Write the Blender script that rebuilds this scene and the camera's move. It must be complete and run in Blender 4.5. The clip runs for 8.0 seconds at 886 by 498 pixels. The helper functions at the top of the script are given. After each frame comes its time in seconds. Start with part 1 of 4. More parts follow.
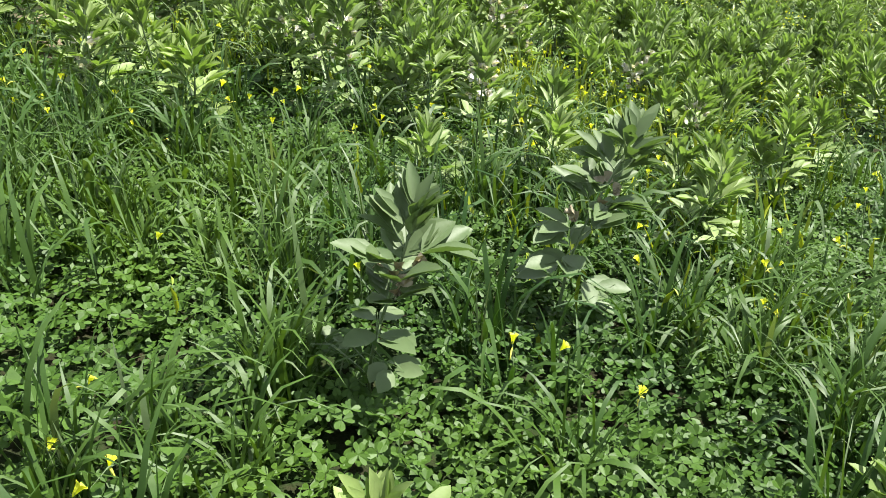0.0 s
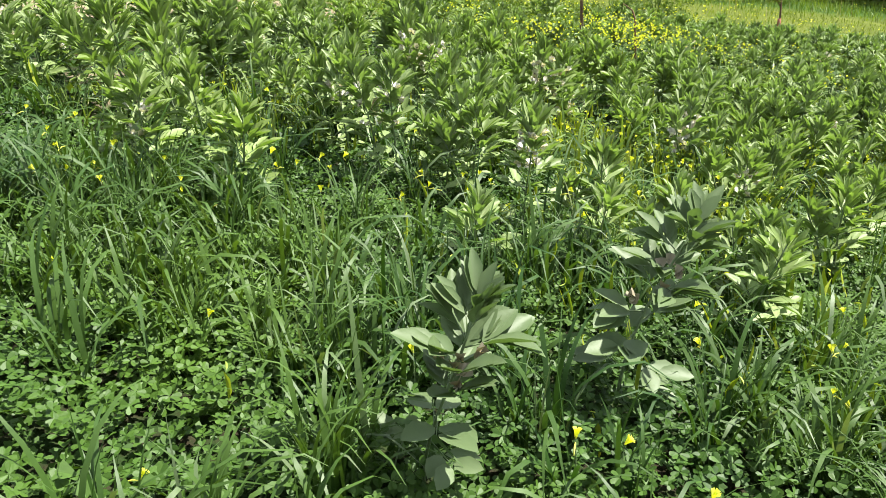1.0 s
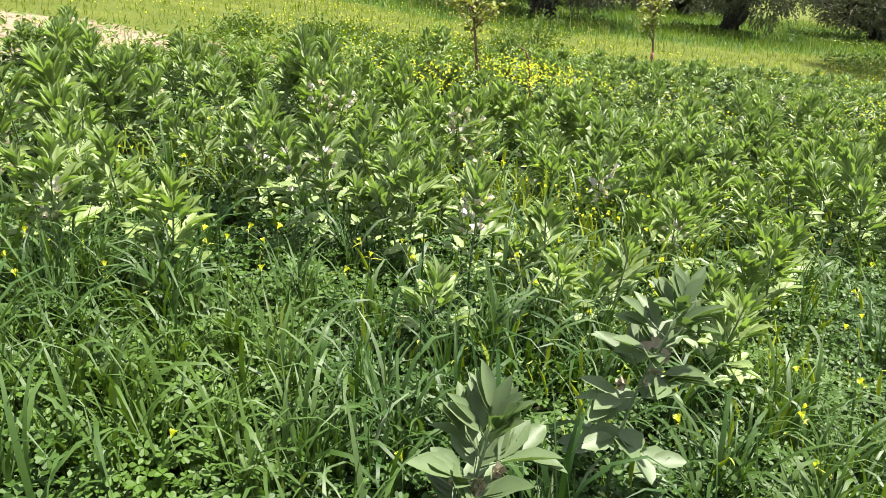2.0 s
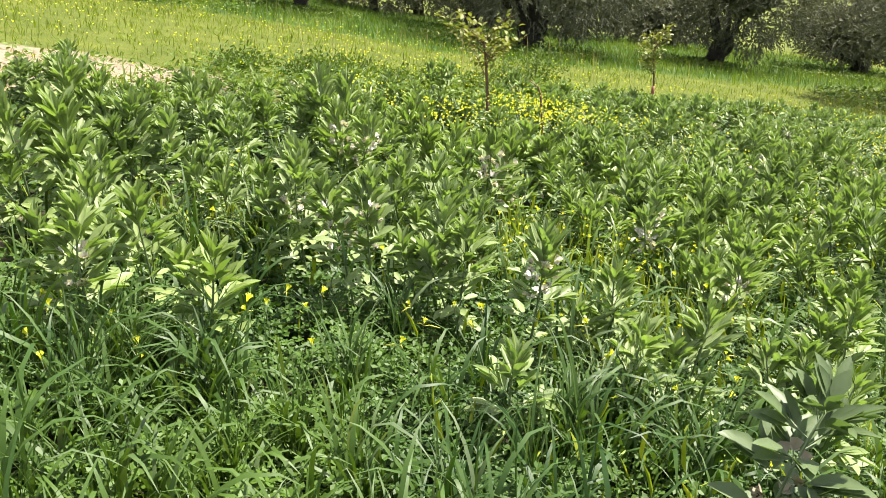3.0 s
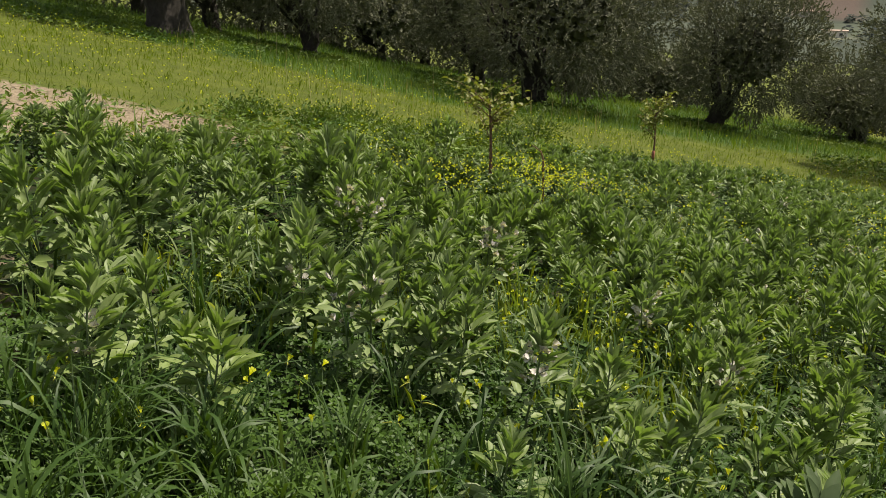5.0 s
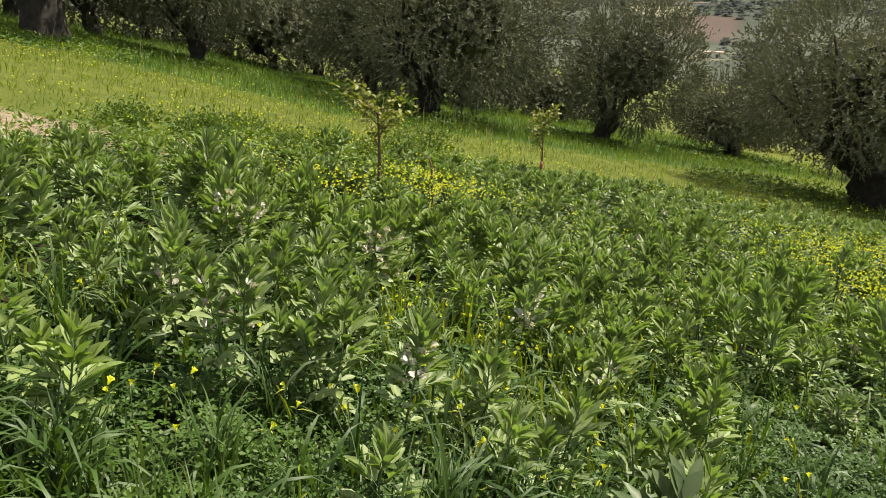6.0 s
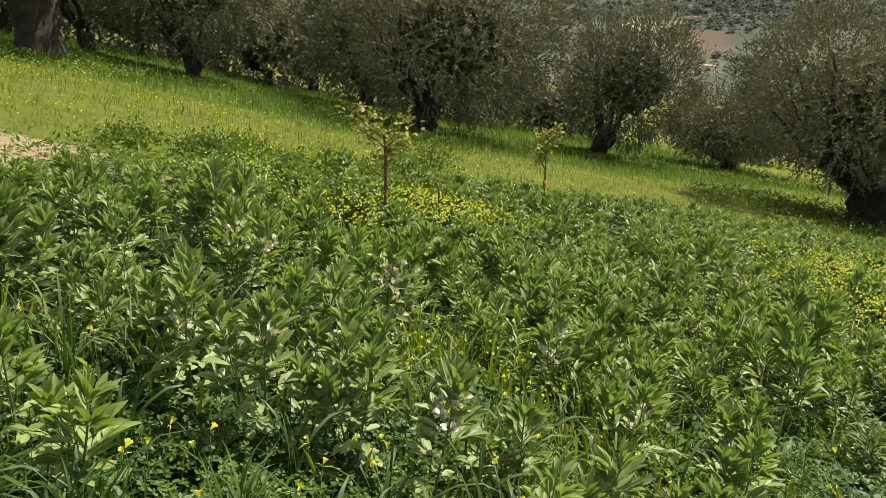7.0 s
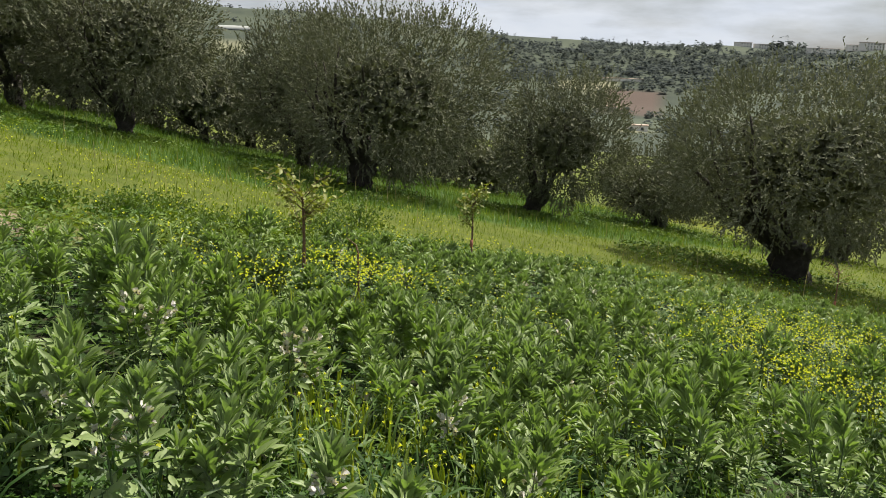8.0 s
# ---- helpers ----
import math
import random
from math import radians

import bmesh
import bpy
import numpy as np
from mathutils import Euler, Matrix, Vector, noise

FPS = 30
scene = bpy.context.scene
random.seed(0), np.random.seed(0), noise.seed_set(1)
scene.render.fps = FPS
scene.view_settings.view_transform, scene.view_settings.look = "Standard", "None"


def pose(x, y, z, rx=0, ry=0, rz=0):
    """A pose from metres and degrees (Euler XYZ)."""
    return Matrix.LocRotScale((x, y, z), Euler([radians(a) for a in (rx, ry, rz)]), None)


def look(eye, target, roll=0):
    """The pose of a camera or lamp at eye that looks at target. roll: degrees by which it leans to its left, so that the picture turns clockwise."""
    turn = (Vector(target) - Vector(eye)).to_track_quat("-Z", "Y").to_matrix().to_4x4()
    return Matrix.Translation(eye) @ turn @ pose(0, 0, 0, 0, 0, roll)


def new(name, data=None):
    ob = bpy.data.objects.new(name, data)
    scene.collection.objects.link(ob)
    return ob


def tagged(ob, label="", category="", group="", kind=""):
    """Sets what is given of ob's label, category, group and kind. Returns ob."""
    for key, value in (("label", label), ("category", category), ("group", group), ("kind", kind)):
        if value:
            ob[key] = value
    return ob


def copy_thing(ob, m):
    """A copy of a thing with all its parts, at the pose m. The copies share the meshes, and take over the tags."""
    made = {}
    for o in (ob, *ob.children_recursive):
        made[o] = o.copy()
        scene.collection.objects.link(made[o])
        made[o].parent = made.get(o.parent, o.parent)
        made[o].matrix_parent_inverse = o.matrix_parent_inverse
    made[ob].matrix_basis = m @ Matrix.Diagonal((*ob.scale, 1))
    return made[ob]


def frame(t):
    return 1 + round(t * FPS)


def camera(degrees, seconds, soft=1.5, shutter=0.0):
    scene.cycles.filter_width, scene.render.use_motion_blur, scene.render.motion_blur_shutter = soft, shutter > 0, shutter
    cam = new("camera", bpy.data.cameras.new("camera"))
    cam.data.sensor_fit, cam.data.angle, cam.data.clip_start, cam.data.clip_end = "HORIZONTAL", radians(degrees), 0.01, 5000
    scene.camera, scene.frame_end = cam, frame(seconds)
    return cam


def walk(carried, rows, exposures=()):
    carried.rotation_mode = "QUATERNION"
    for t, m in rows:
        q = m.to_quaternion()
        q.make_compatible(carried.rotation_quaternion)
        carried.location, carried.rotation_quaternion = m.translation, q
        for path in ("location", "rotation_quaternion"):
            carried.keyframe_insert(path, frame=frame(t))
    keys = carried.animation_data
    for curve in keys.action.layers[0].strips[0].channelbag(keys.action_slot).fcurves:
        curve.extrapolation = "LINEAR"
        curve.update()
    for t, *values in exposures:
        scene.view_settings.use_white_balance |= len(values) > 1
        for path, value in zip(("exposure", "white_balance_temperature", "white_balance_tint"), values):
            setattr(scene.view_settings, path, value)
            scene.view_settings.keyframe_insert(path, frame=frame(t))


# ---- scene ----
cam = camera(57.0, 8.0, 0.8)
PATH = [
    (0, (0.092, 0.025, 1.480), (0.009, 1.778, 0.521), -5.1),
    (0.5, (0.002, 0.073, 1.540), (-0.093, 1.852, 0.631), -4.4),
    (1, (0.018, 0.115, 1.546), (-0.125, 1.917, 0.691), -5.1),
    (1.5, (-0.035, 0.169, 1.569), (-0.138, 1.985, 0.737), -4.9),
    (1.7, (-0.121, 0.219, 1.619), (-0.093, 2.037, 0.786), -4.0),
    (2.8, (-0.449, 0.582, 1.722), (-0.203, 2.411, 0.949), -3.6),
    (3, (-0.493, 0.658, 1.710), (-0.276, 2.493, 0.944), -3.1),
    (3.5, (-0.514, 0.815, 1.734), (-0.438, 2.659, 0.961), -3.1),
    (4, (-0.529, 0.792, 1.773), (-0.471, 2.644, 1.022), -2.4),
    (4.5, (-0.573, 0.701, 1.841), (-0.473, 2.552, 1.091), -1.9),
    (5, (-0.514, 0.645, 1.853), (-0.280, 2.517, 1.189), -0.4),
    (5.2, (-0.427, 0.628, 1.879), (-0.151, 2.494, 1.215), -0.0),
    (6.3, (-0.451, 0.726, 1.775), (0.063, 2.555, 1.150), 1.8),
    (6.5, (-0.473, 0.782, 1.787), (0.037, 2.609, 1.154), 1.8),
    (7, (-0.525, 0.878, 1.847), (-0.024, 2.719, 1.246), 1.5),
    (7.5, (-0.457, 0.867, 1.947), (0.023, 2.743, 1.449), 1.5),
    (8, (-0.316, 0.818, 1.917), (0.327, 2.654, 1.451), 2.4),
]
EXPOSURES = [(0.0, 1.34, 6500, 5), (1.5, 1.46, 6550, 8), (3.0, 1.53, 6700, 13), (3.5, 1.51, 6700, 12), (4.0, 1.34, 6700, 12), (4.5, 1.26, 6700, 12), (4.7, 0.88, 6800, 11), (4.8, 0.59, 6900, 11), (5.0, 0.28, 7100, 11),
             (5.2, 0.40, 7100, 11), (6.3, 0.86, 7150, 11), (6.5, 0.94, 7150, 11), (6.9, 1.04, 7300, 10), (7.0, 0.74, 7450, 9), (7.2, 0.66, 7250, 9), (7.5, 0.54, 7050, 9), (8.0, 0.58, 6700, 9)]
walk(cam, [(t, look(eye, target, roll)) for t, eye, target, roll in PATH], EXPOSURES)

# ---- light ----
SUN_AZ, SUN_EL = 72.0, 58.0
SUN_DIR = Vector((math.sin(radians(SUN_AZ)) * math.cos(radians(SUN_EL)), math.cos(radians(SUN_AZ)) * math.cos(radians(SUN_EL)), math.sin(radians(SUN_EL))))


def make_world():
    w = bpy.data.worlds.new("sky_world")
    scene.world = w
    w.use_nodes = True
    nt = w.node_tree
    bg = nt.nodes["Background"]
    sky = nt.nodes.new("ShaderNodeTexSky")
    sky.sky_type = "NISHITA"
    sky.sun_disc = False
    sky.sun_elevation, sky.sun_rotation = radians(SUN_EL), radians(SUN_AZ)
    sky.air_density, sky.dust_density = 1.0, 1.6
    co = nt.nodes.new("ShaderNodeTexCoord")
    mp = nt.nodes.new("ShaderNodeMapping")
    mp.inputs["Scale"].default_value = (2.2, 2.2, 9.0)
    nz = nt.nodes.new("ShaderNodeTexNoise")
    nz.inputs["Scale"].default_value = 1.6
    nz.inputs["Detail"].default_value = 7
    nz.inputs["Roughness"].default_value = 0.55
    rmp = nt.nodes.new("ShaderNodeValToRGB")
    rmp.color_ramp.elements[0].position, rmp.color_ramp.elements[1].position = 0.30, 0.62
    cl = nt.nodes.new("ShaderNodeMix")
    cl.data_type = "RGBA"
    nz2 = nt.nodes.new("ShaderNodeTexNoise")
    nz2.inputs["Scale"].default_value = 5.0
    nz2.inputs["Detail"].default_value = 6
    tone = nt.nodes.new("ShaderNodeMix")
    tone.data_type = "RGBA"
    tone.inputs[6].default_value = (11.0, 12.4, 14.8, 1)
    tone.inputs[7].default_value = (16.0, 16.8, 18.2, 1)
    nt.links.new(co.outputs["Generated"], mp.inputs["Vector"])
    nt.links.new(mp.outputs[0], nz.inputs["Vector"])
    nt.links.new(mp.outputs[0], nz2.inputs["Vector"])
    nt.links.new(nz.outputs[0], rmp.inputs[0])
    nt.links.new(nz2.outputs[0], tone.inputs[0])
    nt.links.new(rmp.outputs[0], cl.inputs[0])
    nt.links.new(sky.outputs[0], cl.inputs[6])
    nt.links.new(tone.outputs[2], cl.inputs[7])
    nt.links.new(cl.outputs[2], bg.inputs[0])
    bg.inputs[1].default_value = 0.035


make_world()
sun = new("sun", bpy.data.lights.new("sun", "SUN"))
sun.data.energy, sun.data.angle, sun.data.color = 5.0, radians(0.8), (1.0, 0.96, 0.88)
sun.matrix_world = look(SUN_DIR * 50, (0, 0, 0))

# ---- materials ----


def base_mat(name):
    m = bpy.data.materials.new(name)
    m.use_nodes = True
    return m, m.node_tree, m.node_tree.nodes["Principled BSDF"]


def mix_rgb(nt, fac, a, b, blend="MIX"):
    n = nt.nodes.new("ShaderNodeMix")
    n.data_type, n.blend_type = "RGBA", blend
    for sock, v in ((n.inputs[0], fac), (n.inputs[6], a), (n.inputs[7], b)):
        if isinstance(v, (int, float)):
            sock.default_value = v
        elif isinstance(v, tuple):
            sock.default_value = (*v, 1) if len(v) == 3 else v
        else:
            nt.links.new(v, sock)
    return n.outputs[2]


def noise_out(nt, scale, detail=4, rough=0.55, coord="Object"):
    co = nt.nodes.new("ShaderNodeTexCoord")
    n = nt.nodes.new("ShaderNodeTexNoise")
    n.inputs["Scale"].default_value, n.inputs["Detail"].default_value, n.inputs["Roughness"].default_value = scale, detail, rough
    nt.links.new(co.outputs[coord], n.inputs["Vector"])
    return n.outputs[0]


def ramp(nt, fac, lo, hi):
    n = nt.nodes.new("ShaderNodeMapRange")
    n.inputs[1].default_value, n.inputs[2].default_value = lo, hi
    nt.links.new(fac, n.inputs[0])
    return n.outputs[0]


def bump(nt, p, height, strength, dist=0.01):
    b = nt.nodes.new("ShaderNodeBump")
    b.inputs["Strength"].default_value, b.inputs["Distance"].default_value = strength, dist
    nt.links.new(height, b.inputs["Height"])
    nt.links.new(b.outputs[0], p.inputs["Normal"])


def leaf_mat(name, dark, light, rough=0.5, glow=0.3, third=None, patch=1.5, fine=60.0, gloss=0.5, pale=None, sheen=0.0, through_tint=(1.55, 1.5, 0.55), sunny=None):
    """Foliage: leaf-by-leaf and plant-by-plant colour, blotches, veined relief and light that shines through."""
    m, nt, p = base_mat(name)
    geo = nt.nodes.new("ShaderNodeNewGeometry")
    obi = nt.nodes.new("ShaderNodeObjectInfo")
    col = mix_rgb(nt, geo.outputs["Random Per Island"], dark, light)
    if third:
        add = nt.nodes.new("ShaderNodeVectorMath")
        nt.links.new(nt.nodes.new("ShaderNodeTexCoord").outputs["Object"], add.inputs[0])
        nt.links.new(obi.outputs["Location"], add.inputs[1])
        pn = nt.nodes.new("ShaderNodeTexNoise")
        pn.inputs["Scale"].default_value, pn.inputs["Detail"].default_value = patch, 3
        nt.links.new(add.outputs[0], pn.inputs["Vector"])
        big = ramp(nt, pn.outputs[0], 0.42, 0.68)
        col = mix_rgb(nt, big, col, third)
    if pale:
        col = mix_rgb(nt, ramp(nt, geo.outputs["Random Per Island"], 0.88, 1.0), col, pale)
    fac = ramp(nt, obi.outputs["Random"], -0.6, 1.4)
    col = mix_rgb(nt, fac, mix_rgb(nt, 0.5, col, tuple(c * 0.75 for c in dark)), col)
    if sunny:
        col = mix_rgb(nt, ramp(nt, obi.outputs["Random"], 0.5, 0.95), col, sunny)
    mot = ramp(nt, noise_out(nt, fine, 3), 0.3, 0.75)
    col = mix_rgb(nt, mot, mix_rgb(nt, 0.28, col, dark), col)
    nt.links.new(col, p.inputs["Base Color"])
    p.inputs["Roughness"].default_value = rough
    p.inputs["Specular IOR Level"].default_value = gloss
    p.inputs["Sheen Weight"].default_value, p.inputs["Sheen Roughness"].default_value = sheen, 0.5
    bump(nt, p, noise_out(nt, fine * 2.2, 2), 0.12, 0.003)
    tr = nt.nodes.new("ShaderNodeBsdfTranslucent")
    warm = mix_rgb(nt, 1.0, col, through_tint, "MULTIPLY")
    nt.links.new(warm, tr.inputs[0])
    mx = nt.nodes.new("ShaderNodeMixShader")
    mx.inputs[0].default_value = glow
    nt.links.new(p.outputs[0], mx.inputs[1])
    nt.links.new(tr.outputs[0], mx.inputs[2])
    nt.links.new(mx.outputs[0], nt.nodes["Material Output"].inputs[0])
    return m


def rough_mat(name, dark, light, rough=0.85, scale=8.0, bump_s=0.5, bump_d=0.02, stretch=None):
    m, nt, p = base_mat(name)
    a = noise_out(nt, scale, 6, 0.65)
    b = noise_out(nt, scale * 7, 4, 0.6)
    obi = nt.nodes.new("ShaderNodeObjectInfo")
    col = mix_rgb(nt, ramp(nt, a, 0.3, 0.7), dark, light)
    col = mix_rgb(nt, ramp(nt, b, 0.35, 0.7), mix_rgb(nt, 0.35, col, dark), col)
    col = mix_rgb(nt, ramp(nt, obi.outputs["Random"], -1.0, 1.0), mix_rgb(nt, 0.3, col, dark), col)
    nt.links.new(col, p.inputs["Base Color"])
    p.inputs["Roughness"].default_value = rough
    bump(nt, p, b, bump_s, bump_d)
    return m


M_FAVA = leaf_mat("bean_leaf", (0.148, 0.210, 0.072), (0.408, 0.498, 0.220), 0.50, 0.28, (0.292, 0.376, 0.110), 0.9, 55, 0.42, pale=(0.33, 0.40, 0.22), through_tint=(1.12, 1.38, 0.47))
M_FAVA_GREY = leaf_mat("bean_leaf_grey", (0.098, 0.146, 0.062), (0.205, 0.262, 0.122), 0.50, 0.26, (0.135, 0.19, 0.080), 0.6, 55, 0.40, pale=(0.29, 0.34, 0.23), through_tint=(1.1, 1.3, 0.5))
M_FAVA_STEM = leaf_mat("bean_stem", (0.10, 0.16, 0.06), (0.16, 0.20, 0.09), 0.5, 0.1)
M_GRASS = leaf_mat("grass_blade", (0.022, 0.062, 0.010), (0.080, 0.140, 0.032), 0.50, 0.26, (0.085, 0.150, 0.024), 1.2, 40, 0.34, (0.17, 0.22, 0.12))
M_GRASS_LIGHT = leaf_mat("grass_blade_light", (0.07, 0.13, 0.028), (0.17, 0.25, 0.06), 0.45, 0.32, (0.20, 0.27, 0.06), 0.8, 40, 0.4, (0.26, 0.30, 0.15))
M_CLOVER = leaf_mat("sorrel_leaf", (0.020, 0.055, 0.006), (0.070, 0.142, 0.020), 0.52, 0.18, (0.092, 0.168, 0.020), 1.1, 80, 0.32)
M_MEADOW = leaf_mat("meadow_blade", (0.118, 0.160, 0.016), (0.185, 0.215, 0.024), 0.6, 0.42, (0.205, 0.225, 0.026), 0.35, 10, 0.2, through_tint=(1.1, 1.4, 0.4))
M_WEED = leaf_mat("weed_leaf", (0.07, 0.125, 0.02), (0.17, 0.24, 0.04), 0.6, 0.3, gloss=0.3)
M_LUSH = leaf_mat("lush_weed_leaf", (0.042, 0.098, 0.012), (0.120, 0.205, 0.028), 0.55, 0.28, (0.20, 0.265, 0.035), 0.7, 40, 0.35)
M_OLIVE = leaf_mat("olive_leaf", (0.122, 0.128, 0.084), (0.164, 0.170, 0.116), 0.70, 0.18, (0.200, 0.206, 0.146), 0.7, 12, 0.10, through_tint=(1.1, 1.15, 0.65))
M_SAPLING = leaf_mat("sapling_leaf", (0.135, 0.160, 0.036), (0.34, 0.345, 0.090), 0.5, 0.30, gloss=0.35, through_tint=(1.3, 1.4, 0.5))
M_DRY = leaf_mat("dry_stalk", (0.26, 0.23, 0.12), (0.46, 0.42, 0.26), 0.7, 0.2, gloss=0.2)
M_YELLOW = leaf_mat("yellow_petal", (0.62, 0.66, 0.03), (0.78, 0.80, 0.10), 0.5, 0.3)
M_BUD = leaf_mat("yellow_bud", (0.45, 0.48, 0.06), (0.62, 0.60, 0.12), 0.5, 0.2)
M_LIME = leaf_mat("sorrel_stalk_bud", (0.22, 0.30, 0.03), (0.50, 0.55, 0.06), 0.5, 0.3)
M_WHITE = leaf_mat("bean_petal", (0.62, 0.57, 0.56), (0.84, 0.82, 0.80), 0.5, 0.2)
M_WITHER = leaf_mat("withered_petal", (0.26, 0.22, 0.14), (0.46, 0.41, 0.30), 0.7, 0.1)
M_BLOTCH = rough_mat("bean_blotch", (0.02, 0.012, 0.018), (0.05, 0.03, 0.04), 0.6, 60)
M_BARK = rough_mat("olive_bark", (0.022, 0.018, 0.014), (0.10, 0.085, 0.068), 0.9, 6, 0.9, 0.05)
M_STEM = rough_mat("sapling_bark", (0.12, 0.07, 0.04), (0.24, 0.14, 0.08), 0.8, 25)
M_TAPE = rough_mat("red_tape", (0.30, 0.09, 0.06), (0.42, 0.16, 0.10), 0.5, 30)
M_FILM = rough_mat("greenhouse_film", (0.30, 0.31, 0.29), (0.42, 0.42, 0.39), 0.6, 0.6)
M_WALL = rough_mat("house_wall", (0.62, 0.58, 0.52), (0.80, 0.78, 0.74), 0.9, 0.6)
M_ROOF = rough_mat("house_roof", (0.38, 0.28, 0.22), (0.55, 0.42, 0.34), 0.9, 0.6)
M_PANE = rough_mat("house_glass", (0.04, 0.05, 0.06), (0.07, 0.08, 0.09), 0.2, 2)
# Distance haze is put into these crowns as a blue-grey base colour.
M_WOODS = leaf_mat("far_crown_hazed", (0.086, 0.101, 0.098), (0.112, 0.128, 0.118), 0.9, 0.6, (0.115, 0.130, 0.104), 0.01, 1.0, 0.05, through_tint=(1.0, 1.0, 1.0))


def ground_mat():
    m, nt, p = base_mat("earth")

    def attr(n):
        a = nt.nodes.new("ShaderNodeAttribute")
        a.attribute_name = n
        return a.outputs["Fac"]

    coarse, fine, wide = noise_out(nt, 1.3, 6, 0.6), noise_out(nt, 22, 6, 0.65), noise_out(nt, 0.012, 6, 0.6)
    # Near-black and dark green: the shade between leaves is put into the soil's colour.
    shaded_soil = mix_rgb(nt, ramp(nt, fine, 0.3, 0.7), (0.014, 0.012, 0.007), (0.040, 0.032, 0.018))
    shaded_soil = mix_rgb(nt, ramp(nt, noise_out(nt, 9, 5, 0.6), 0.36, 0.56), shaded_soil, (0.022, 0.044, 0.010))
    sand = mix_rgb(nt, ramp(nt, fine, 0.3, 0.7), (0.15, 0.115, 0.072), (0.36, 0.288, 0.203))
    turf = mix_rgb(nt, ramp(nt, coarse, 0.3, 0.7), (0.068, 0.098, 0.013), (0.140, 0.165, 0.024))
    turf = mix_rgb(nt, ramp(nt, fine, 0.35, 0.65), turf, mix_rgb(nt, 0.5, turf, (0.05, 0.05, 0.02)))
    scrub = mix_rgb(nt, ramp(nt, wide, 0.38, 0.62), (0.044, 0.054, 0.042), (0.078, 0.092, 0.062))
    plough = mix_rgb(nt, ramp(nt, coarse, 0.3, 0.7), (0.078, 0.058, 0.048), (0.112, 0.082, 0.066))
    wheat = mix_rgb(nt, ramp(nt, wide, 0.3, 0.7), (0.14, 0.145, 0.085), (0.22, 0.21, 0.14))
    # Deep grass green, made darker for the olives' shade on it.
    deep = mix_rgb(nt, ramp(nt, coarse, 0.3, 0.7), (0.024, 0.058, 0.009), (0.055, 0.105, 0.016))
    turf = mix_rgb(nt, attr("grove"), turf, deep)
    col = mix_rgb(nt, attr("field"), turf, shaded_soil)
    rag = nt.nodes.new("ShaderNodeMath")
    rag.operation = "ADD"
    nt.links.new(attr("sand"), rag.inputs[0])
    nt.links.new(ramp(nt, noise_out(nt, 3.2, 7, 0.7), 0.1, 0.9), rag.inputs[1])
    col = mix_rgb(nt, ramp(nt, rag.outputs[0], 1.08, 1.42), col, sand)
    col = mix_rgb(nt, attr("far"), col, scrub)
    col = mix_rgb(nt, attr("wheat"), col, wheat)
    col = mix_rgb(nt, attr("plough"), col, plough)
    nt.links.new(col, p.inputs["Base Color"])
    p.inputs["Roughness"].default_value = 0.95
    p.inputs["Specular IOR Level"].default_value = 0.15
    bump(nt, p, fine, 0.8, 0.03)
    return m


M_EARTH = ground_mat()

# ---- mesh tools ----
RNG = np.random.default_rng(7)


def unit(v):
    return v / np.maximum(np.linalg.norm(v, axis=-1, keepdims=True), 1e-9)


def make_mesh(name, chunks, mats, smooth=True):
    """One mesh from chunks of (verts, triangles or None, quads or None, material slot)."""
    vs, li, ls, mi, off = [], [], [], [], 0
    for v, tri, quad, slot in chunks:
        vs.append(v)
        for f in (tri, quad):
            if f is not None and len(f):
                li.append((np.asarray(f) + off).ravel())
                ls.append(np.full(len(f), np.asarray(f).shape[1]))
                mi.append(np.full(len(f), slot))
        off += len(v)
    v, li, ls, mi = np.concatenate(vs), np.concatenate(li), np.concatenate(ls), np.concatenate(mi)
    me = bpy.data.meshes.new(name)
    me.vertices.add(len(v))
    me.vertices.foreach_set("co", v.astype(np.float32).ravel())
    me.loops.add(len(li))
    me.loops.foreach_set("vertex_index", li.astype(np.int32))
    me.polygons.add(len(ls))
    me.polygons.foreach_set("loop_start", np.concatenate(([0], np.cumsum(ls)[:-1])).astype(np.int32))
    me.polygons.foreach_set("loop_total", ls.astype(np.int32))
    me.polygons.foreach_set("material_index", mi.astype(np.int32))
    me.polygons.foreach_set("use_smooth", np.full(len(ls), smooth))
    for m in mats:
        me.materials.append(m)
    me.update(calc_edges=True)
    return me


def part(name, mesh, parent, label=""):
    ob = new(name, mesh)
    ob.parent = parent
    return tagged(ob, label)


def spread(tmpl, d, nrm, length, width, at):
    """Copies of a leaf template (along +y, face +z) laid along directions d with face normals nrm."""
    tv, tt, tq = tmpl
    d = unit(d)
    side = unit(np.cross(d, nrm))
    up = np.cross(side, d)
    v = (tv[None, :, 0, None] * (side * width[:, None])[:, None, :] + tv[None, :, 1, None] * (d * length[:, None])[:, None, :]
         + tv[None, :, 2, None] * (up * length[:, None])[:, None, :] + at[:, None, :])
    n, k = len(at), len(tv)
    o = (np.arange(n) * k)[:, None, None]
    tri = (np.asarray(tt)[None] + o).reshape(-1, 3) if len(tt) else None
    quad = (np.asarray(tq)[None] + o).reshape(-1, len(tq[0])) if len(tq) else None
    return v.reshape(-1, 3), tri, quad


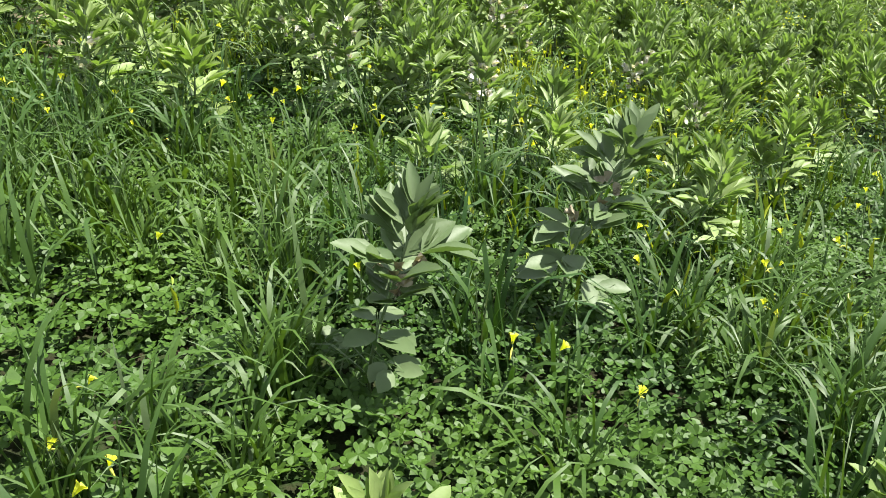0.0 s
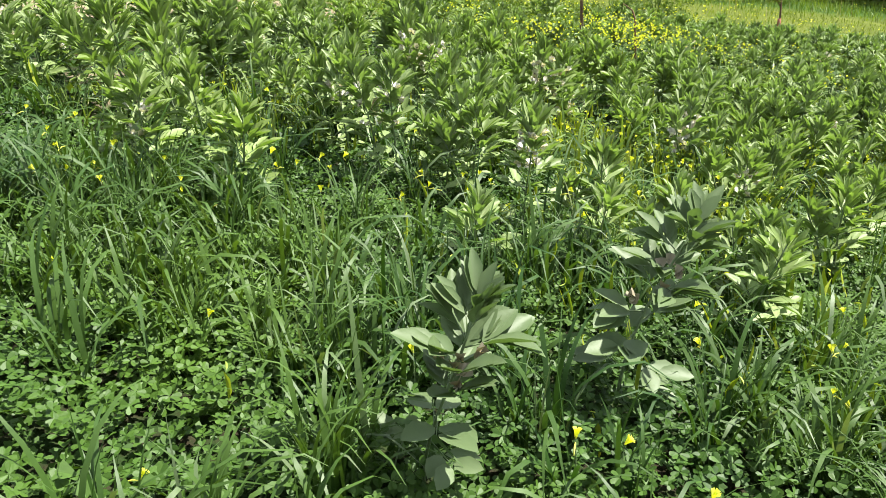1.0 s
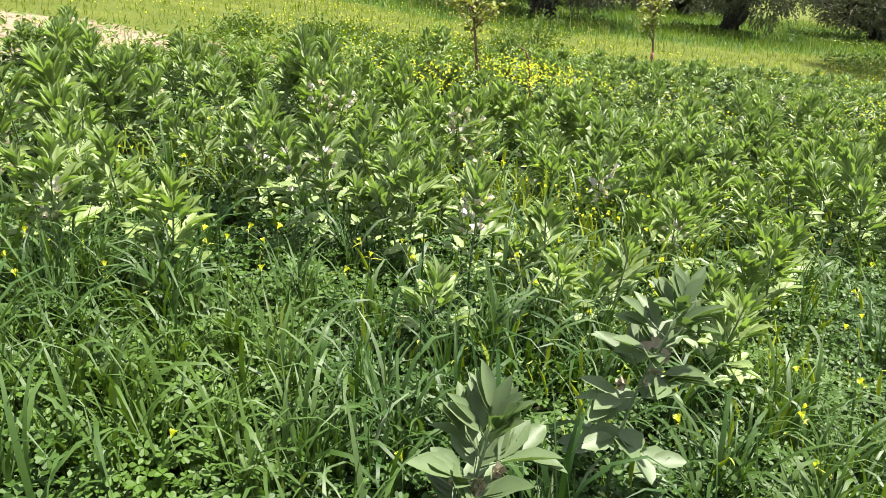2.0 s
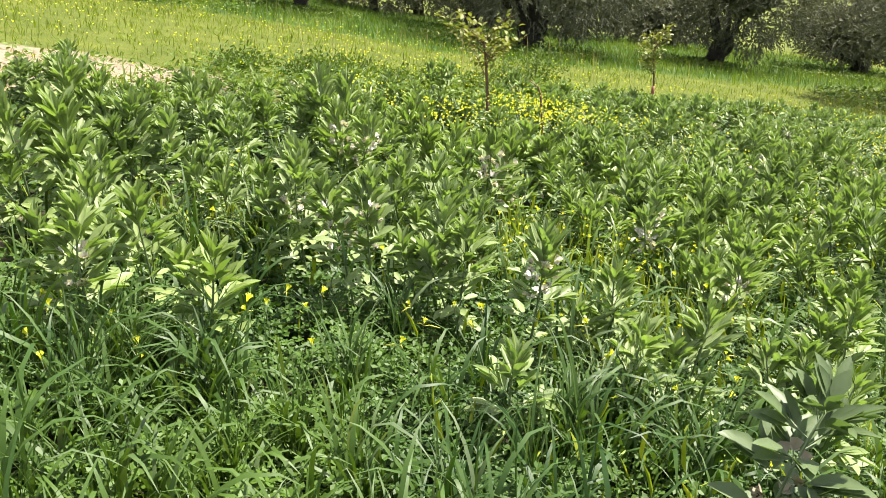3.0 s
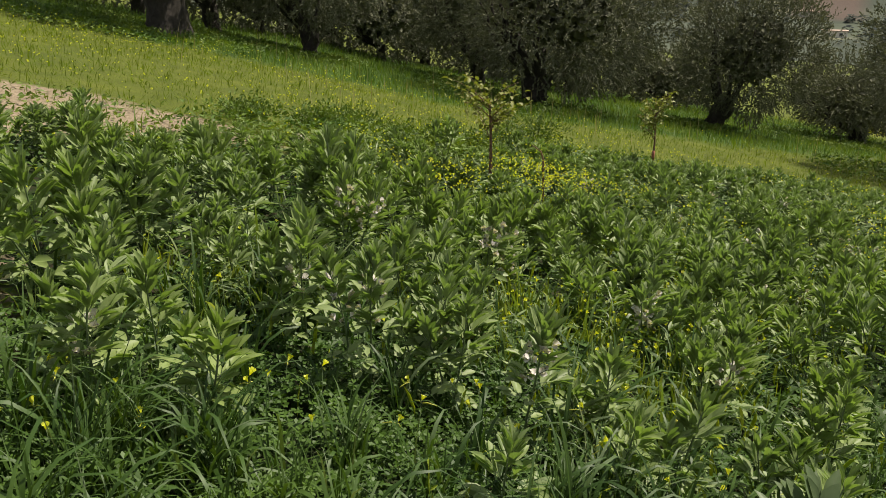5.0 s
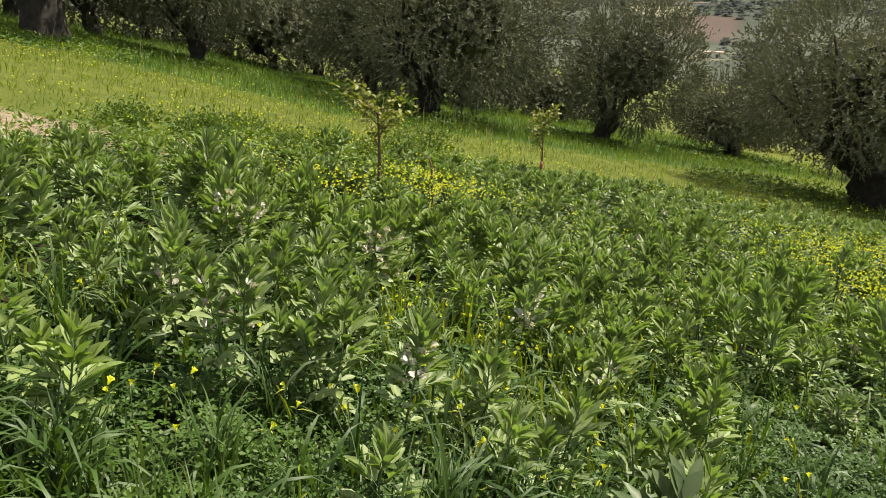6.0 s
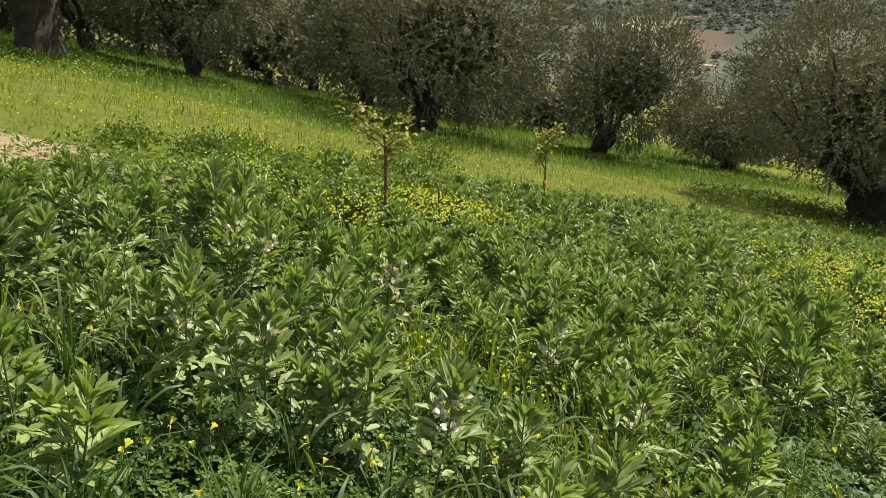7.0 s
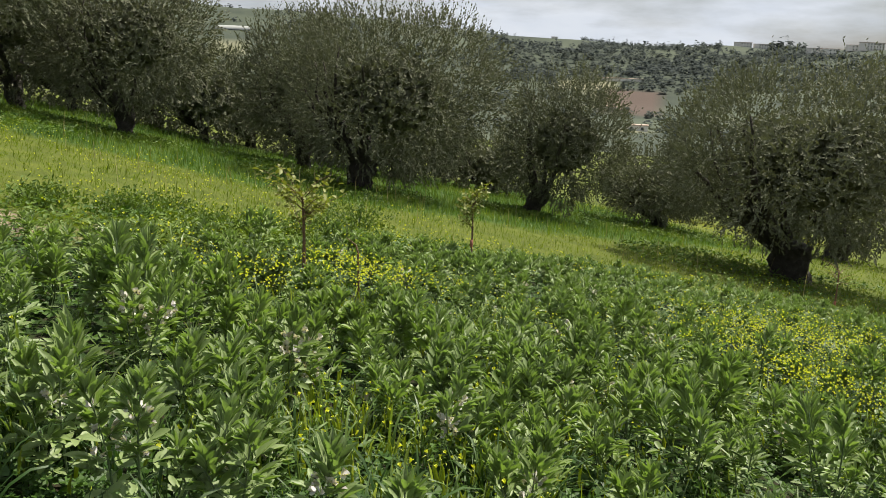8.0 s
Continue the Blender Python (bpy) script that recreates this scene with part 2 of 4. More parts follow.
def leaf_template(rows, fold=0.25, droop=0.15):
    """rows: (position along, half width). A folded blade with a midrib, pointed at both ends."""
    v = [(0, 0, 0)]
    for s, w in rows:
        z = -droop * s * s
        v += [(-w, s, z + fold * w * 0.5), (0, s, z), (w, s, z + fold * w * 0.5)]
    v.append((0, 1, -droop))
    n, last = len(rows), len(v) - 1
    tri = [(0, 2, 1), (0, 3, 2), (last, 1 + 3 * (n - 1), 2 + 3 * (n - 1)), (last, 2 + 3 * (n - 1), 3 + 3 * (n - 1))]
    quad = []
    for i in range(n - 1):
        a = 1 + 3 * i
        quad += [(a, a + 1, a + 4, a + 3), (a + 1, a + 2, a + 5, a + 4)]
    return np.array(v, float), tri, quad


BROAD = leaf_template([(0.18, 0.62), (0.5, 1.0), (0.8, 0.68)], 0.20, 0.08)
NARROW = leaf_template([(0.25, 0.75), (0.58, 1.0), (0.85, 0.52)], 0.26, 0.05)
SLIM = leaf_template([(0.3, 0.85), (0.7, 0.85)], 0.24, 0.06)
KITE = (np.array([(0, 0, 0), (-1, 0.5, 0.06), (0, 1, -0.04), (1, 0.5, 0.06)], float), [(0, 2, 1), (0, 3, 2)], [])


def heart_leaf():
    """A three-part sorrel leaf, flat in xy, one unit across its radius."""
    v, q = [], []
    for k in range(3):
        a = math.radians(120 * k)
        c, s = math.cos(a), math.sin(a)
        base = len(v)
        for x, y, z in ((0, 0.03, 0), (-0.42, 0.52, 0.14), (-0.36, 0.98, 0.1), (0, 0.80, -0.04), (0.36, 0.98, 0.1), (0.42, 0.52, 0.14)):
            v.append((x * c - y * s, x * s + y * c, z))
        q += [(base, base + 3, base + 2, base + 1), (base, base + 5, base + 4, base + 3)]
    return np.array(v, float), [], q


def round_heart_leaf():
    """The same leaf with rounded, notched lobes, each half of a leaflet one face."""
    v, f = [], []
    half = ((0.0, 0.04, 0.0), (0.20, 0.20, 0.05), (0.40, 0.46, 0.12), (0.47, 0.70, 0.13), (0.40, 0.92, 0.09), (0.20, 1.0, 0.04), (0.0, 0.80, -0.04))
    for k in range(3):
        c, s = math.cos(radians(120 * k)), math.sin(radians(120 * k))
        for sg in (-1, 1):
            b = len(v)
            v += [(sg * x * c - y * s, sg * x * s + y * c, z) for x, y, z in half]
            f.append(tuple(b + i for i in (range(7) if sg == 1 else range(6, -1, -1))))
    return np.array(v, float), [], f


def kite_leaf():
    """The same leaf as three folded kites."""
    v, f = [], []
    for k in range(3):
        c, s = math.cos(radians(120 * k)), math.sin(radians(120 * k))
        f += [(4 * k, 4 * k + 2, 4 * k + 1), (4 * k, 4 * k + 3, 4 * k + 2)]
        v += [(x * c - y * s, x * s + y * c, z) for x, y, z in ((0, 0.03, 0), (-0.46, 0.74, 0.13), (0, 0.88, -0.03), (0.46, 0.74, 0.13))]
    return np.array(v, float), f, []


HEART, HEART_NEAR, HEART_FAR = heart_leaf(), round_heart_leaf(), kite_leaf()


def tube(pts, radii, sides=6, rough=0.0, seed=0):
    """A tapering tube through points, with an uneven skin."""
    pts = np.asarray(pts, float)
    n = len(pts)
    tan = unit(np.gradient(pts, axis=0))
    ref = np.array([0.31, 0.95, 0.05])
    a = unit(np.cross(tan, ref))
    b = np.cross(tan, a)
    th = np.linspace(0, 2 * math.pi, sides, endpoint=False)
    r = np.asarray(radii, float)[:, None] * np.ones((1, sides))
    if rough:
        g = np.random.default_rng(seed)
        lobes = sum(g.uniform(0.3, 1) * np.sin(k * th[None] + g.uniform(0, 6) + np.linspace(0, g.uniform(-3, 3), n)[:, None]) for k in (2, 3, 5))
        r = r * (1 + rough * lobes / 2 + rough * 0.5 * g.normal(size=r.shape))
    v = pts[:, None] + r[..., None] * (np.cos(th)[None, :, None] * a[:, None] + np.sin(th)[None, :, None] * b[:, None])
    i, j = np.meshgrid(np.arange(n - 1), np.arange(sides), indexing="ij")
    k = (j + 1) % sides
    quad = np.stack([i * sides + j, i * sides + k, (i + 1) * sides + k, (i + 1) * sides + j], -1).reshape(-1, 4)
    v = np.concatenate([v.reshape(-1, 3), pts[-1:]])
    top = (n - 1) * sides
    tri = np.array([(top + q, top + (q + 1) % sides, n * sides) for q in range(sides)])
    return v, tri, quad


def smooth_step(a, b, x):
    t = np.clip((x - a) / (b - a), 0, 1)
    return t * t * (3 - 2 * t)


def soft_noise(x, y, scale, seed):
    g = np.random.default_rng(seed)
    z = 0
    for k in range(5):
        a, ph, f = g.uniform(0, 6.28), g.uniform(0, 6.28), g.uniform(0.6, 1.9) / scale
        z = z + np.sin((x * math.cos(a) + y * math.sin(a)) * f * 6.28 + ph)
    return z / 5


RIDGE_AZ = [-180, -60, -10, 2, 10, 19, 26.7, 34, 38, 46, 70, 180]
RIDGE_EL = [2.6, 3.0, 3.2, 2.65, 2.2, 1.66, 1.26, 1.08, 1.15, 1.2, 1.6, 2.6]


def height(x, y):
    """The hillside, which falls to its right, the valley and the ridge across it."""
    x, y = np.asarray(x, float), np.asarray(y, float)
    r = np.hypot(x, y)
    k = np.minimum(1, 62 / np.maximum(r, 1e-6))
    xx, yy = x * k, y * k
    z = 0.10 - 0.2 * (xx - 0.2) - 0.06 * (yy - 1.6) - 0.10 * np.tanh((xx - 0.2) / 3) + 0.045 * np.logaddexp(0, xx - 7)
    z = z + 0.03 * soft_noise(x, y, 2.2, 3) * (r < 60) + 0.12 * soft_noise(x, y, 14, 5) * smooth_step(6, 25, r)
    s = smooth_step(62, 330, r)
    z = z * (1 - s) + (-33 + 3 * soft_noise(x, y, 160, 8)) * s
    az = np.degrees(np.arctan2(x, y))
    top = 1150 * np.tan(np.radians(np.interp(az, RIDGE_AZ, RIDGE_EL)))
    up = smooth_step(520, 1150, r)
    z = z + (top + 33 + 5 * soft_noise(x, y, 240, 9)) * up
    return z - 60 * smooth_step(1250, 4500, r)


def border(x):
    """How far back the bean field reaches."""
    return np.interp(x, [-30, -6, -3.5, -3.0, -2.1, -1.3, 0.0, 1.0, 2.8, 4.2, 5.6, 7.2, 9.0, 10.0, 11.2, 13, 30], [3.4, 4.8, 6.6, 8.2, 8.8, 9.2, 9.9, 10.7, 12.0, 12.5, 13.1, 13.7, 14.0, 13.2, 12.2, 11.0, 8.0])


def sand_at(x, y):
    """The sandy strip behind the field and the bare spots in it."""
    b = border(x)
    back = np.interp(x, [-12, -3.5, -2.0, 0.3], [11.3, 11.5, 11.0, 10.7])
    strip = smooth_step(-0.5, 0.2, y - b) * (1 - smooth_step(-0.6, 0.3, y - back)) * (1 - smooth_step(-2.2, 0.3, x))
    spots = 0
    for px, py, pr in ((-2.45, 5.2, 0.36), (-2.2, 4.55, 0.30), (-3.9, 8.2, 0.8), (-2.1, 9.7, 0.42), (-1.38, 10.0, 0.40), (-0.67, 10.2, 0.36), (-1.2, 8.8, 0.2), (-2.03, 4.1, 0.22), (-2.9, 6.5, 0.3), (-0.6, 7.6, 0.2)):
        spots = np.maximum(spots, np.exp(-((x - px) ** 2 + (y - py) ** 2) / pr ** 2))
    return np.clip(np.maximum(strip, spots), 0, 1)


def plot_edge(x, y):
    """Below zero inside the weedy plot round the field, above it in the meadow; an uneven edge."""
    rag = 1.1 * soft_noise(x, y, 3.6, 23) + 0.45 * soft_noise(x, y, 1.1, 24)
    return np.maximum(np.abs(x - 0.5) - 5.2 - 0.75 * np.maximum(y - 1, 0), -3.2 - y) + rag


def grove(x, y):
    """Where the meadow turns into taller deep green grass before and among the olives; its green also stands for their
    shade.
    """
    edge = np.interp(x, [-14, -5, -2, 0, 2, 5, 8, 12, 22], [24.6, 23.6, 22.4, 21.9, 21.7, 21.4, 21.3, 22.0, 26.0])
    return smooth_step(-0.9, 1.3, y - edge + 0.9 * soft_noise(x, y, 5, 37) + 0.4 * soft_noise(x, y, 1.7, 38)) * (1 - smooth_step(42, 50, y)) * (1 - smooth_step(20, 25, np.abs(x)))


def make_ground():
    na, rad = 360, np.concatenate(([0.02], np.geomspace(0.25, 400, 128), np.linspace(412, 1200, 66), np.geomspace(1260, 4600, 12)))
    th = np.linspace(0, 2 * math.pi, na, endpoint=False)
    x = rad[:, None] * np.sin(th)[None]
    y = rad[:, None] * np.cos(th)[None]
    z = height(x, y)
    nr = len(rad)
    i, j = np.meshgrid(np.arange(nr - 1), np.arange(na), indexing="ij")
    k = (j + 1) % na
    quad = np.stack([i * na + j, i * na + k, (i + 1) * na + k, (i + 1) * na + j], -1).reshape(-1, 4)
    me = make_mesh("ground", [(np.stack([x, y, z], -1).reshape(-1, 3), np.array([[(q + 1) % na, q, 0] for q in range(1, na - 1)]), quad, 0)], [M_EARTH])
    r, az = np.hypot(x, y), np.degrees(np.arctan2(x, y))

    def patch(az0, az1, r0, r1):
        return smooth_step(az0 - 0.6, az0, az) * (1 - smooth_step(az1, az1 + 0.6, az)) * smooth_step(r0 * 0.97, r0, r) * (1 - smooth_step(r1, r1 * 1.03, r))

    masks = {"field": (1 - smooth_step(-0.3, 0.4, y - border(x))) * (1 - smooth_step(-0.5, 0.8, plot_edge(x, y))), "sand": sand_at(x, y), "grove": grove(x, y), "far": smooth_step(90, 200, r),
             "plough": patch(29.7, 33.0, 575, 690), "wheat": np.maximum.reduce([patch(26.6, 30.4, 690, 742), patch(28.6, 29.7, 600, 700), patch(3.6, 5.4, 760, 800), patch(30.6, 32.6, 415, 440)])}
    for n, a in masks.items():
        at = me.attributes.new(n, "FLOAT", "POINT")
        at.data.foreach_set("value", a.astype(np.float32).ravel())
    tagged(new("ground", me), "sloping bean field, sandy strip, meadow and valley beyond", "ground", "", "structure")


make_ground()


def at_ground(x, y, lift=0.0):
    return Vector((x, y, float(height(x, y)) + lift))


# ---- olive trees ----
def crown_lobes(g, half, deep, low, tall, count):
    """Uneven lobes over the skin of a crown, as centres, radii and outward ways; the crown's own middle is the origin."""
    zc, c = (low + tall) / 2, (tall - low) / 2
    got = []
    for k in range(count):
        zz = 1 - 2 * (k + 0.5) / count
        a = k * 2.4 + g.uniform(-0.35, 0.35)
        ring = math.sqrt(max(0.0, 1 - abs(zz) ** 2.6))
        way = np.array([math.cos(a) * ring, math.sin(a) * ring, zz])
        r = min(half, c * 1.3) * g.uniform(0.25, 0.42)
        reach = g.uniform(0.80, 1.10)
        at = np.array([way[0] * (half - r * 0.8) * reach, way[1] * (deep - r * 0.8) * reach, zc + way[2] * (c - r * 0.7) * (reach if zz > 0 else g.uniform(0.7, 1.05))])
        got.append((at, r, unit(at - np.array([0, 0, zc - 0.3 * c]))))
    for k in range(count * 2 // 3):
        zz = 0.9 - 1.8 * (k + 0.5) / (count * 2 // 3)
        a, ring = k * 2.4 + 0.7, math.sqrt(1 - abs(zz) ** 2.6)
        at = np.array([math.cos(a) * ring * half, math.sin(a) * ring * deep, zz * c]) * g.uniform(0.62, 0.74) + np.array([0, 0, zc])
        got.append((at, min(half, c * 1.3) * 0.34, unit(at - np.array([0, 0, zc - 0.3 * c]))))
    return got


def olive_tree(x, y, tall, left, right, low, trunk_r, seed, twigs=2600, leaf=1.0, label="", bole=0.17):
    """An old olive: gnarled trunk, limbs, and a crown of leafy shoots on uneven lobes. left, right: how far the crown reaches on either hand, seen from the field."""
    g = np.random.default_rng(seed)
    root = tagged(new("olive_tree"), label or "old olive tree with a gnarled trunk and grey-green crown", "tree", "olive grove")
    az = math.atan2(x, y)
    root.matrix_world = Matrix.Translation(at_ground(x, y, -0.08)) @ Matrix.Rotation(-az, 4, "Z")
    fork = tall * bole
    mid, half = (right - left) / 2, (right + left) / 2
    deep = half * 0.9
    bend = np.clip(mid * 0.25, -0.3, 0.3)
    s10 = np.linspace(0, 1, 12)
    line = np.stack([bend * s10 ** 1.6 + 0.05 * np.sin(4 * s10 + seed), 0.05 * np.sin(3 * s10 + 2 * seed), -0.1 + (fork * 1.15 + 0.1) * s10], -1)
    trunk = tube(line, trunk_r * np.interp(s10, [0, 0.12, 0.35, 0.7, 1], [1.35, 1.05, 0.92, 1.02, 1.08]), 22, 0.24, seed)
    part("trunk", make_mesh("olive_trunk", [(*trunk, 0)], [M_BARK]), root, "dark gnarled trunk")
    lobes = [(at + np.array([mid, 0, 0]), r, out) for at, r, out in crown_lobes(g, half, deep, low, tall, 46)]
    centre = np.array([mid, 0, (low + tall) / 2])
    for k, own in enumerate([4, 7, 9, 12, 14, 17, 19, 22]):
        c = lobes[own][0]
        p0 = line[-1] * np.array([1, 1, 0.78])
        a = math.atan2(c[1] - p0[1], c[0] - p0[0])
        p0 = p0 + np.array([math.cos(a), math.sin(a), 0]) * trunk_r * 0.4
        side = np.array([math.cos(a), math.sin(a), -0.2]) * half * 0.12
        pts = np.array([p0 + (c - p0) * s + side * math.sin(s * 3.14) + g.normal(size=3) * 0.07 * s for s in np.linspace(0, 1, 9)])
        part("limb", make_mesh("olive_limb", [(*tube(pts, trunk_r * np.interp(np.linspace(0, 1, 9), [0, 0.3, 1], [0.6, 0.32, 0.05]) * (0.85 if k < 3 else 0.6), 9, 0.14, seed + k), 0)], [M_BARK]), root)
    share = np.array([r * r for _, r, _ in lobes])
    P, D, L, O = [], [], [], []
    for (c, r, way), n in zip(lobes, g.multinomial(twigs, share / share.sum())):
        out = unit(g.normal(size=(n, 3)) + way * 0.9)
        top = np.clip(way[2] * 0.8 + out[:, 2:] * 0.4, -0.4, 1)
        P.append(c + out * r * g.uniform(0.25, 1.0, (n, 1)) ** 0.5)
        D.append(unit(out * 0.75 + np.concatenate([np.zeros((n, 2)), 0.15 + 0.9 * top], 1) + g.normal(size=(n, 3)) * 0.28))
        L.append(g.uniform(0.2, 0.42, n) * (1 + 1.7 * np.clip(top[:, 0], 0, 1) * g.random(n) ** 1.5))
        O.append(unit(out * 0.6 + way * 0.7))
    P, D, L, O = np.concatenate(P), np.concatenate(D), np.concatenate(L), np.concatenate(O)
    P[:, 2] = np.maximum(P[:, 2], g.uniform(low * 0.6, low * 0.6 + 0.5, len(P)))
    k = 10
    s = np.linspace(0.06, 1, k)
    droop = np.array([0, 0, -0.14]) * (s ** 2)[None, :, None] * g.uniform(-0.2, 1.2, (len(P), 1, 1))
    at = P[:, None] + D[:, None] * (s[None, :, None] * L[:, None, None]) + droop
    d = unit(D[:, None] * 0.9 + g.normal(size=at.shape) * 0.45).reshape(-1, 3)
    nrm = (O[:, None] + np.array([0, 0, 0.4]) + g.normal(size=at.shape) * 0.16).reshape(-1, 3)
    n = len(P) * k
    leaves = spread(KITE, d, nrm, g.uniform(0.07, 0.12, n) * leaf, g.uniform(0.016, 0.027, n) * leaf, at.reshape(-1, 3))
    # Oversized inner leaves, added to block sunlight through the crown.
    m = twigs * 2
    own = g.integers(0, len(lobes), m)
    way = np.array([w for _, _, w in lobes])[own]
    inner = (np.array([c for c, _, _ in lobes])[own] - centre) * g.uniform(0.25, 0.55, (m, 1)) + centre + g.normal(size=(m, 3)) * half * 0.06
    inner[:, 2] = np.maximum(inner[:, 2], low * 0.8)
    light_block = spread(KITE, g.normal(size=(m, 3)), way + g.normal(size=(m, 3)) * 0.5, g.uniform(0.22, 0.32, m) * leaf ** 0.5, g.uniform(0.075, 0.11, m) * leaf ** 0.5, inner)
    part("crown", make_mesh("olive_crown", [(*leaves, 0), (*light_block, 0)], [M_OLIVE], False), root, "dense grey-green crown of narrow leaves with an added light-blocking core")
    return root


# x, y, height, reach left, reach right, lowest leaves, trunk radius, seed, shoots, leaf size
TREES_FRONT = [
    (15.9, 18.3, 5.7, 3.7, 4.3, 1.05, 0.52, 1, 6400, 1.05), (5.9, 27.6, 6.1, 2.8, 4.9, 0.6, 0.44, 2, 4600, 1.15),
    (5.1, 33.4, 6.2, 2.5, 2.4, 0.9, 0.26, 3, 2600, 1.25), (12.7, 28.2, 5.2, 1.2, 3.4, 0.6, 0.32, 4, 3000, 1.1),
]
TREES_SIDE = [
    (19.4, 29.8, 3.4, 2.9, 2.7, 0.6, 0.30, 5, 2000, 1.25), (-1.5, 30.0, 5.7, 2.5, 3.1, 1.0, 0.27, 6, 3200, 1.15),
    (-5.5, 26.4, 7.2, 3.6, 3.4, 2.1, 0.58, 7, 3400, 1.25, "", 0.30),
    (-5.0, 32.4, 5.8, 2.6, 2.6, 0.8, 0.3, 21, 2000, 1.3),
]
TREES_SECOND = [
    (-8.6, 37.0, 6.0, 3.8, 3.8, 0.3, 0.3, 18, 1100, 1.7), (1.6, 40.6, 4.4, 3.2, 3.2, 0.05, 0.2, 8, 1300, 1.7),
    (10.2, 38.0, 4.4, 3.4, 3.4, 0.05, 0.2, 9, 1300, 1.7), (-4.0, 39.8, 4.8, 3.4, 3.4, 0.05, 0.2, 19, 1200, 1.7),
    (-12.5, 35.0, 6.2, 3.6, 3.6, 0.4, 0.4, 10, 1000, 1.7), (27.0, 27.5, 6.0, 3.8, 3.8, 0.5, 0.45, 11, 1400, 1.6),
]
TREES_BACK = [
    (-3.5, 49.0, 5.2, 4.2, 4.2, 0.0, 0.3, 12, 900, 2.1), (4.4, 48.0, 4.4, 4.2, 4.2, 0.0, 0.3, 13, 900, 2.1),
    (12.5, 45.0, 3.9, 3.9, 3.9, 0.0, 0.3, 14, 900, 2.1), (18.6, 47.0, 2.6, 3.6, 3.6, 0.0, 0.3, 15, 800, 2.1),
    (28.6, 42.0, 3.2, 3.9, 3.9, 0.0, 0.3, 16, 900, 2.1), (34.5, 38.0, 4.4, 3.9, 3.9, 0.0, 0.3, 17, 900, 2.1),
]
TREES_LAST = [
    (-9.5, 44.5, 5.4, 4.0, 4.0, 0.0, 0.3, 22, 900, 2.1), (7.4, 42.5, 4.2, 3.6, 3.6, 0.0, 0.3, 23, 900, 2.0),
    (-0.8, 44.5, 4.6, 3.6, 3.6, 0.0, 0.3, 24, 900, 2.0), (15.2, 38.5, 3.2, 2.9, 2.9, 0.0, 0.25, 25, 900, 1.8),
]
TREES = TREES_FRONT + TREES_SIDE + TREES_SECOND + TREES_BACK + TREES_LAST
for tr in TREES:
    olive_tree(*tr)


# ---- broad bean plants ----
def bean_stem(g, tall, lean, broad, old=False):
    """One stem: its line, and per compound leaf the arrays of its leaflets; a fan of upright leaves at the head, drooping oval ones below."""
    n = 9
    s = np.linspace(0, 1, n)
    bend = np.array(lean) * tall
    line = np.stack([bend[0] * s ** 1.5 + 0.012 * np.sin(5 * s + g.uniform(0, 6)), bend[1] * s ** 1.5 + 0.012 * np.sin(4 * s + g.uniform(0, 6)), tall * 0.88 * s], -1)
    leaves, count, turn = [], max(8, int(tall * (28 if old else 33))), g.uniform(0, 6.28)
    for i in range(count):
        f = 0.16 + 0.84 * ((i + 0.5) / count) ** 0.62
        p = np.array([np.interp(f, s, line[:, c]) for c in range(3)])
        turn += math.pi * 0.87 + g.normal() * 0.35
        rise = radians(np.interp(f, [0.1, 0.45, 0.75, 1.0], [-12, 12, 42, 72]) + g.normal() * 9)
        d = np.array([math.cos(turn) * math.cos(rise) + 0.12, math.sin(turn) * math.cos(rise), math.sin(rise)])
        reach = np.interp(f, [0.1, 0.45, 0.85, 1], [0.06, 0.08, 0.050, 0.015]) * g.uniform(0.85, 1.15)
        size = np.interp(f, [0.1, 0.45, 0.8, 1], [0.056, 0.084, 0.098, 0.080]) * g.uniform(0.85, 1.15)
        ratio = np.interp(f, [0.1, 0.4, 0.6, 0.8, 1], [0.27, 0.22, 0.175, 0.148, 0.125]) * broad
        pairs = 2 if f < 0.5 else 3
        if old:
            size *= 1.12
            ratio *= np.interp(f, [0.3, 0.6, 0.85], [1.2, 1.55, 1.40])
            rise *= 0.62
            d = unit(np.array([math.cos(turn) * math.cos(rise) + 0.15, math.sin(turn) * math.cos(rise), math.sin(rise)]) + g.normal(size=3) * 0.15)
            reach *= 1.35
        side = unit(np.cross(d, [0, 0, 1.0]))
        up = np.cross(side, d)
        at, dd, nn = [], [], []
        for k in range(pairs):
            q = p + d * reach * (0.30 + 0.70 * (k + 1) / pairs)
            for sg in (-1, 1):
                if k == pairs - 1 and sg == 1 and g.random() < 0.4:
                    continue
                open_ = np.interp(f, [0.1, 0.5, 0.8, 1], [1.0, 0.70, 0.46, 0.28]) * g.uniform(0.7, 1.25) * (1.35 if old else 1.0)
                at.append(q + side * sg * 0.004)
                dd.append(d + side * sg * open_ + up * g.normal(0.05, 0.14) + np.array([0, 0, g.normal(-0.12 if f < 0.5 else 0.06, 0.12)]))
                nn.append(up + side * -sg * 0.30 + np.array([0.42, -0.22, 0.56]) * (1.6 if old else 1.0) + g.normal(size=3) * 0.26)
        m = len(at)
        leaves.append((p, d, reach, np.array(at), np.array(dd), np.array(nn), size * g.uniform(0.8, 1.12, m), size * ratio * g.uniform(0.9, 1.1, m), f))
    return line, leaves


def leaf_chunks(leaf, tmpl, stalk=True):
    p, d, reach, at, dd, nn, ln, wd, _ = leaf
    out = [(*spread(tmpl, dd, nn, ln, wd, at), 0)]
    if stalk:
        out.append((*tube(np.array([p, p + d * reach * 0.5, p + d * reach]), [0.0022, 0.0018, 0.0012], 3), 1))
    return out


PETAL = leaf_template([(0.3, 0.7), (0.7, 1.0)], 0.7, -0.25)


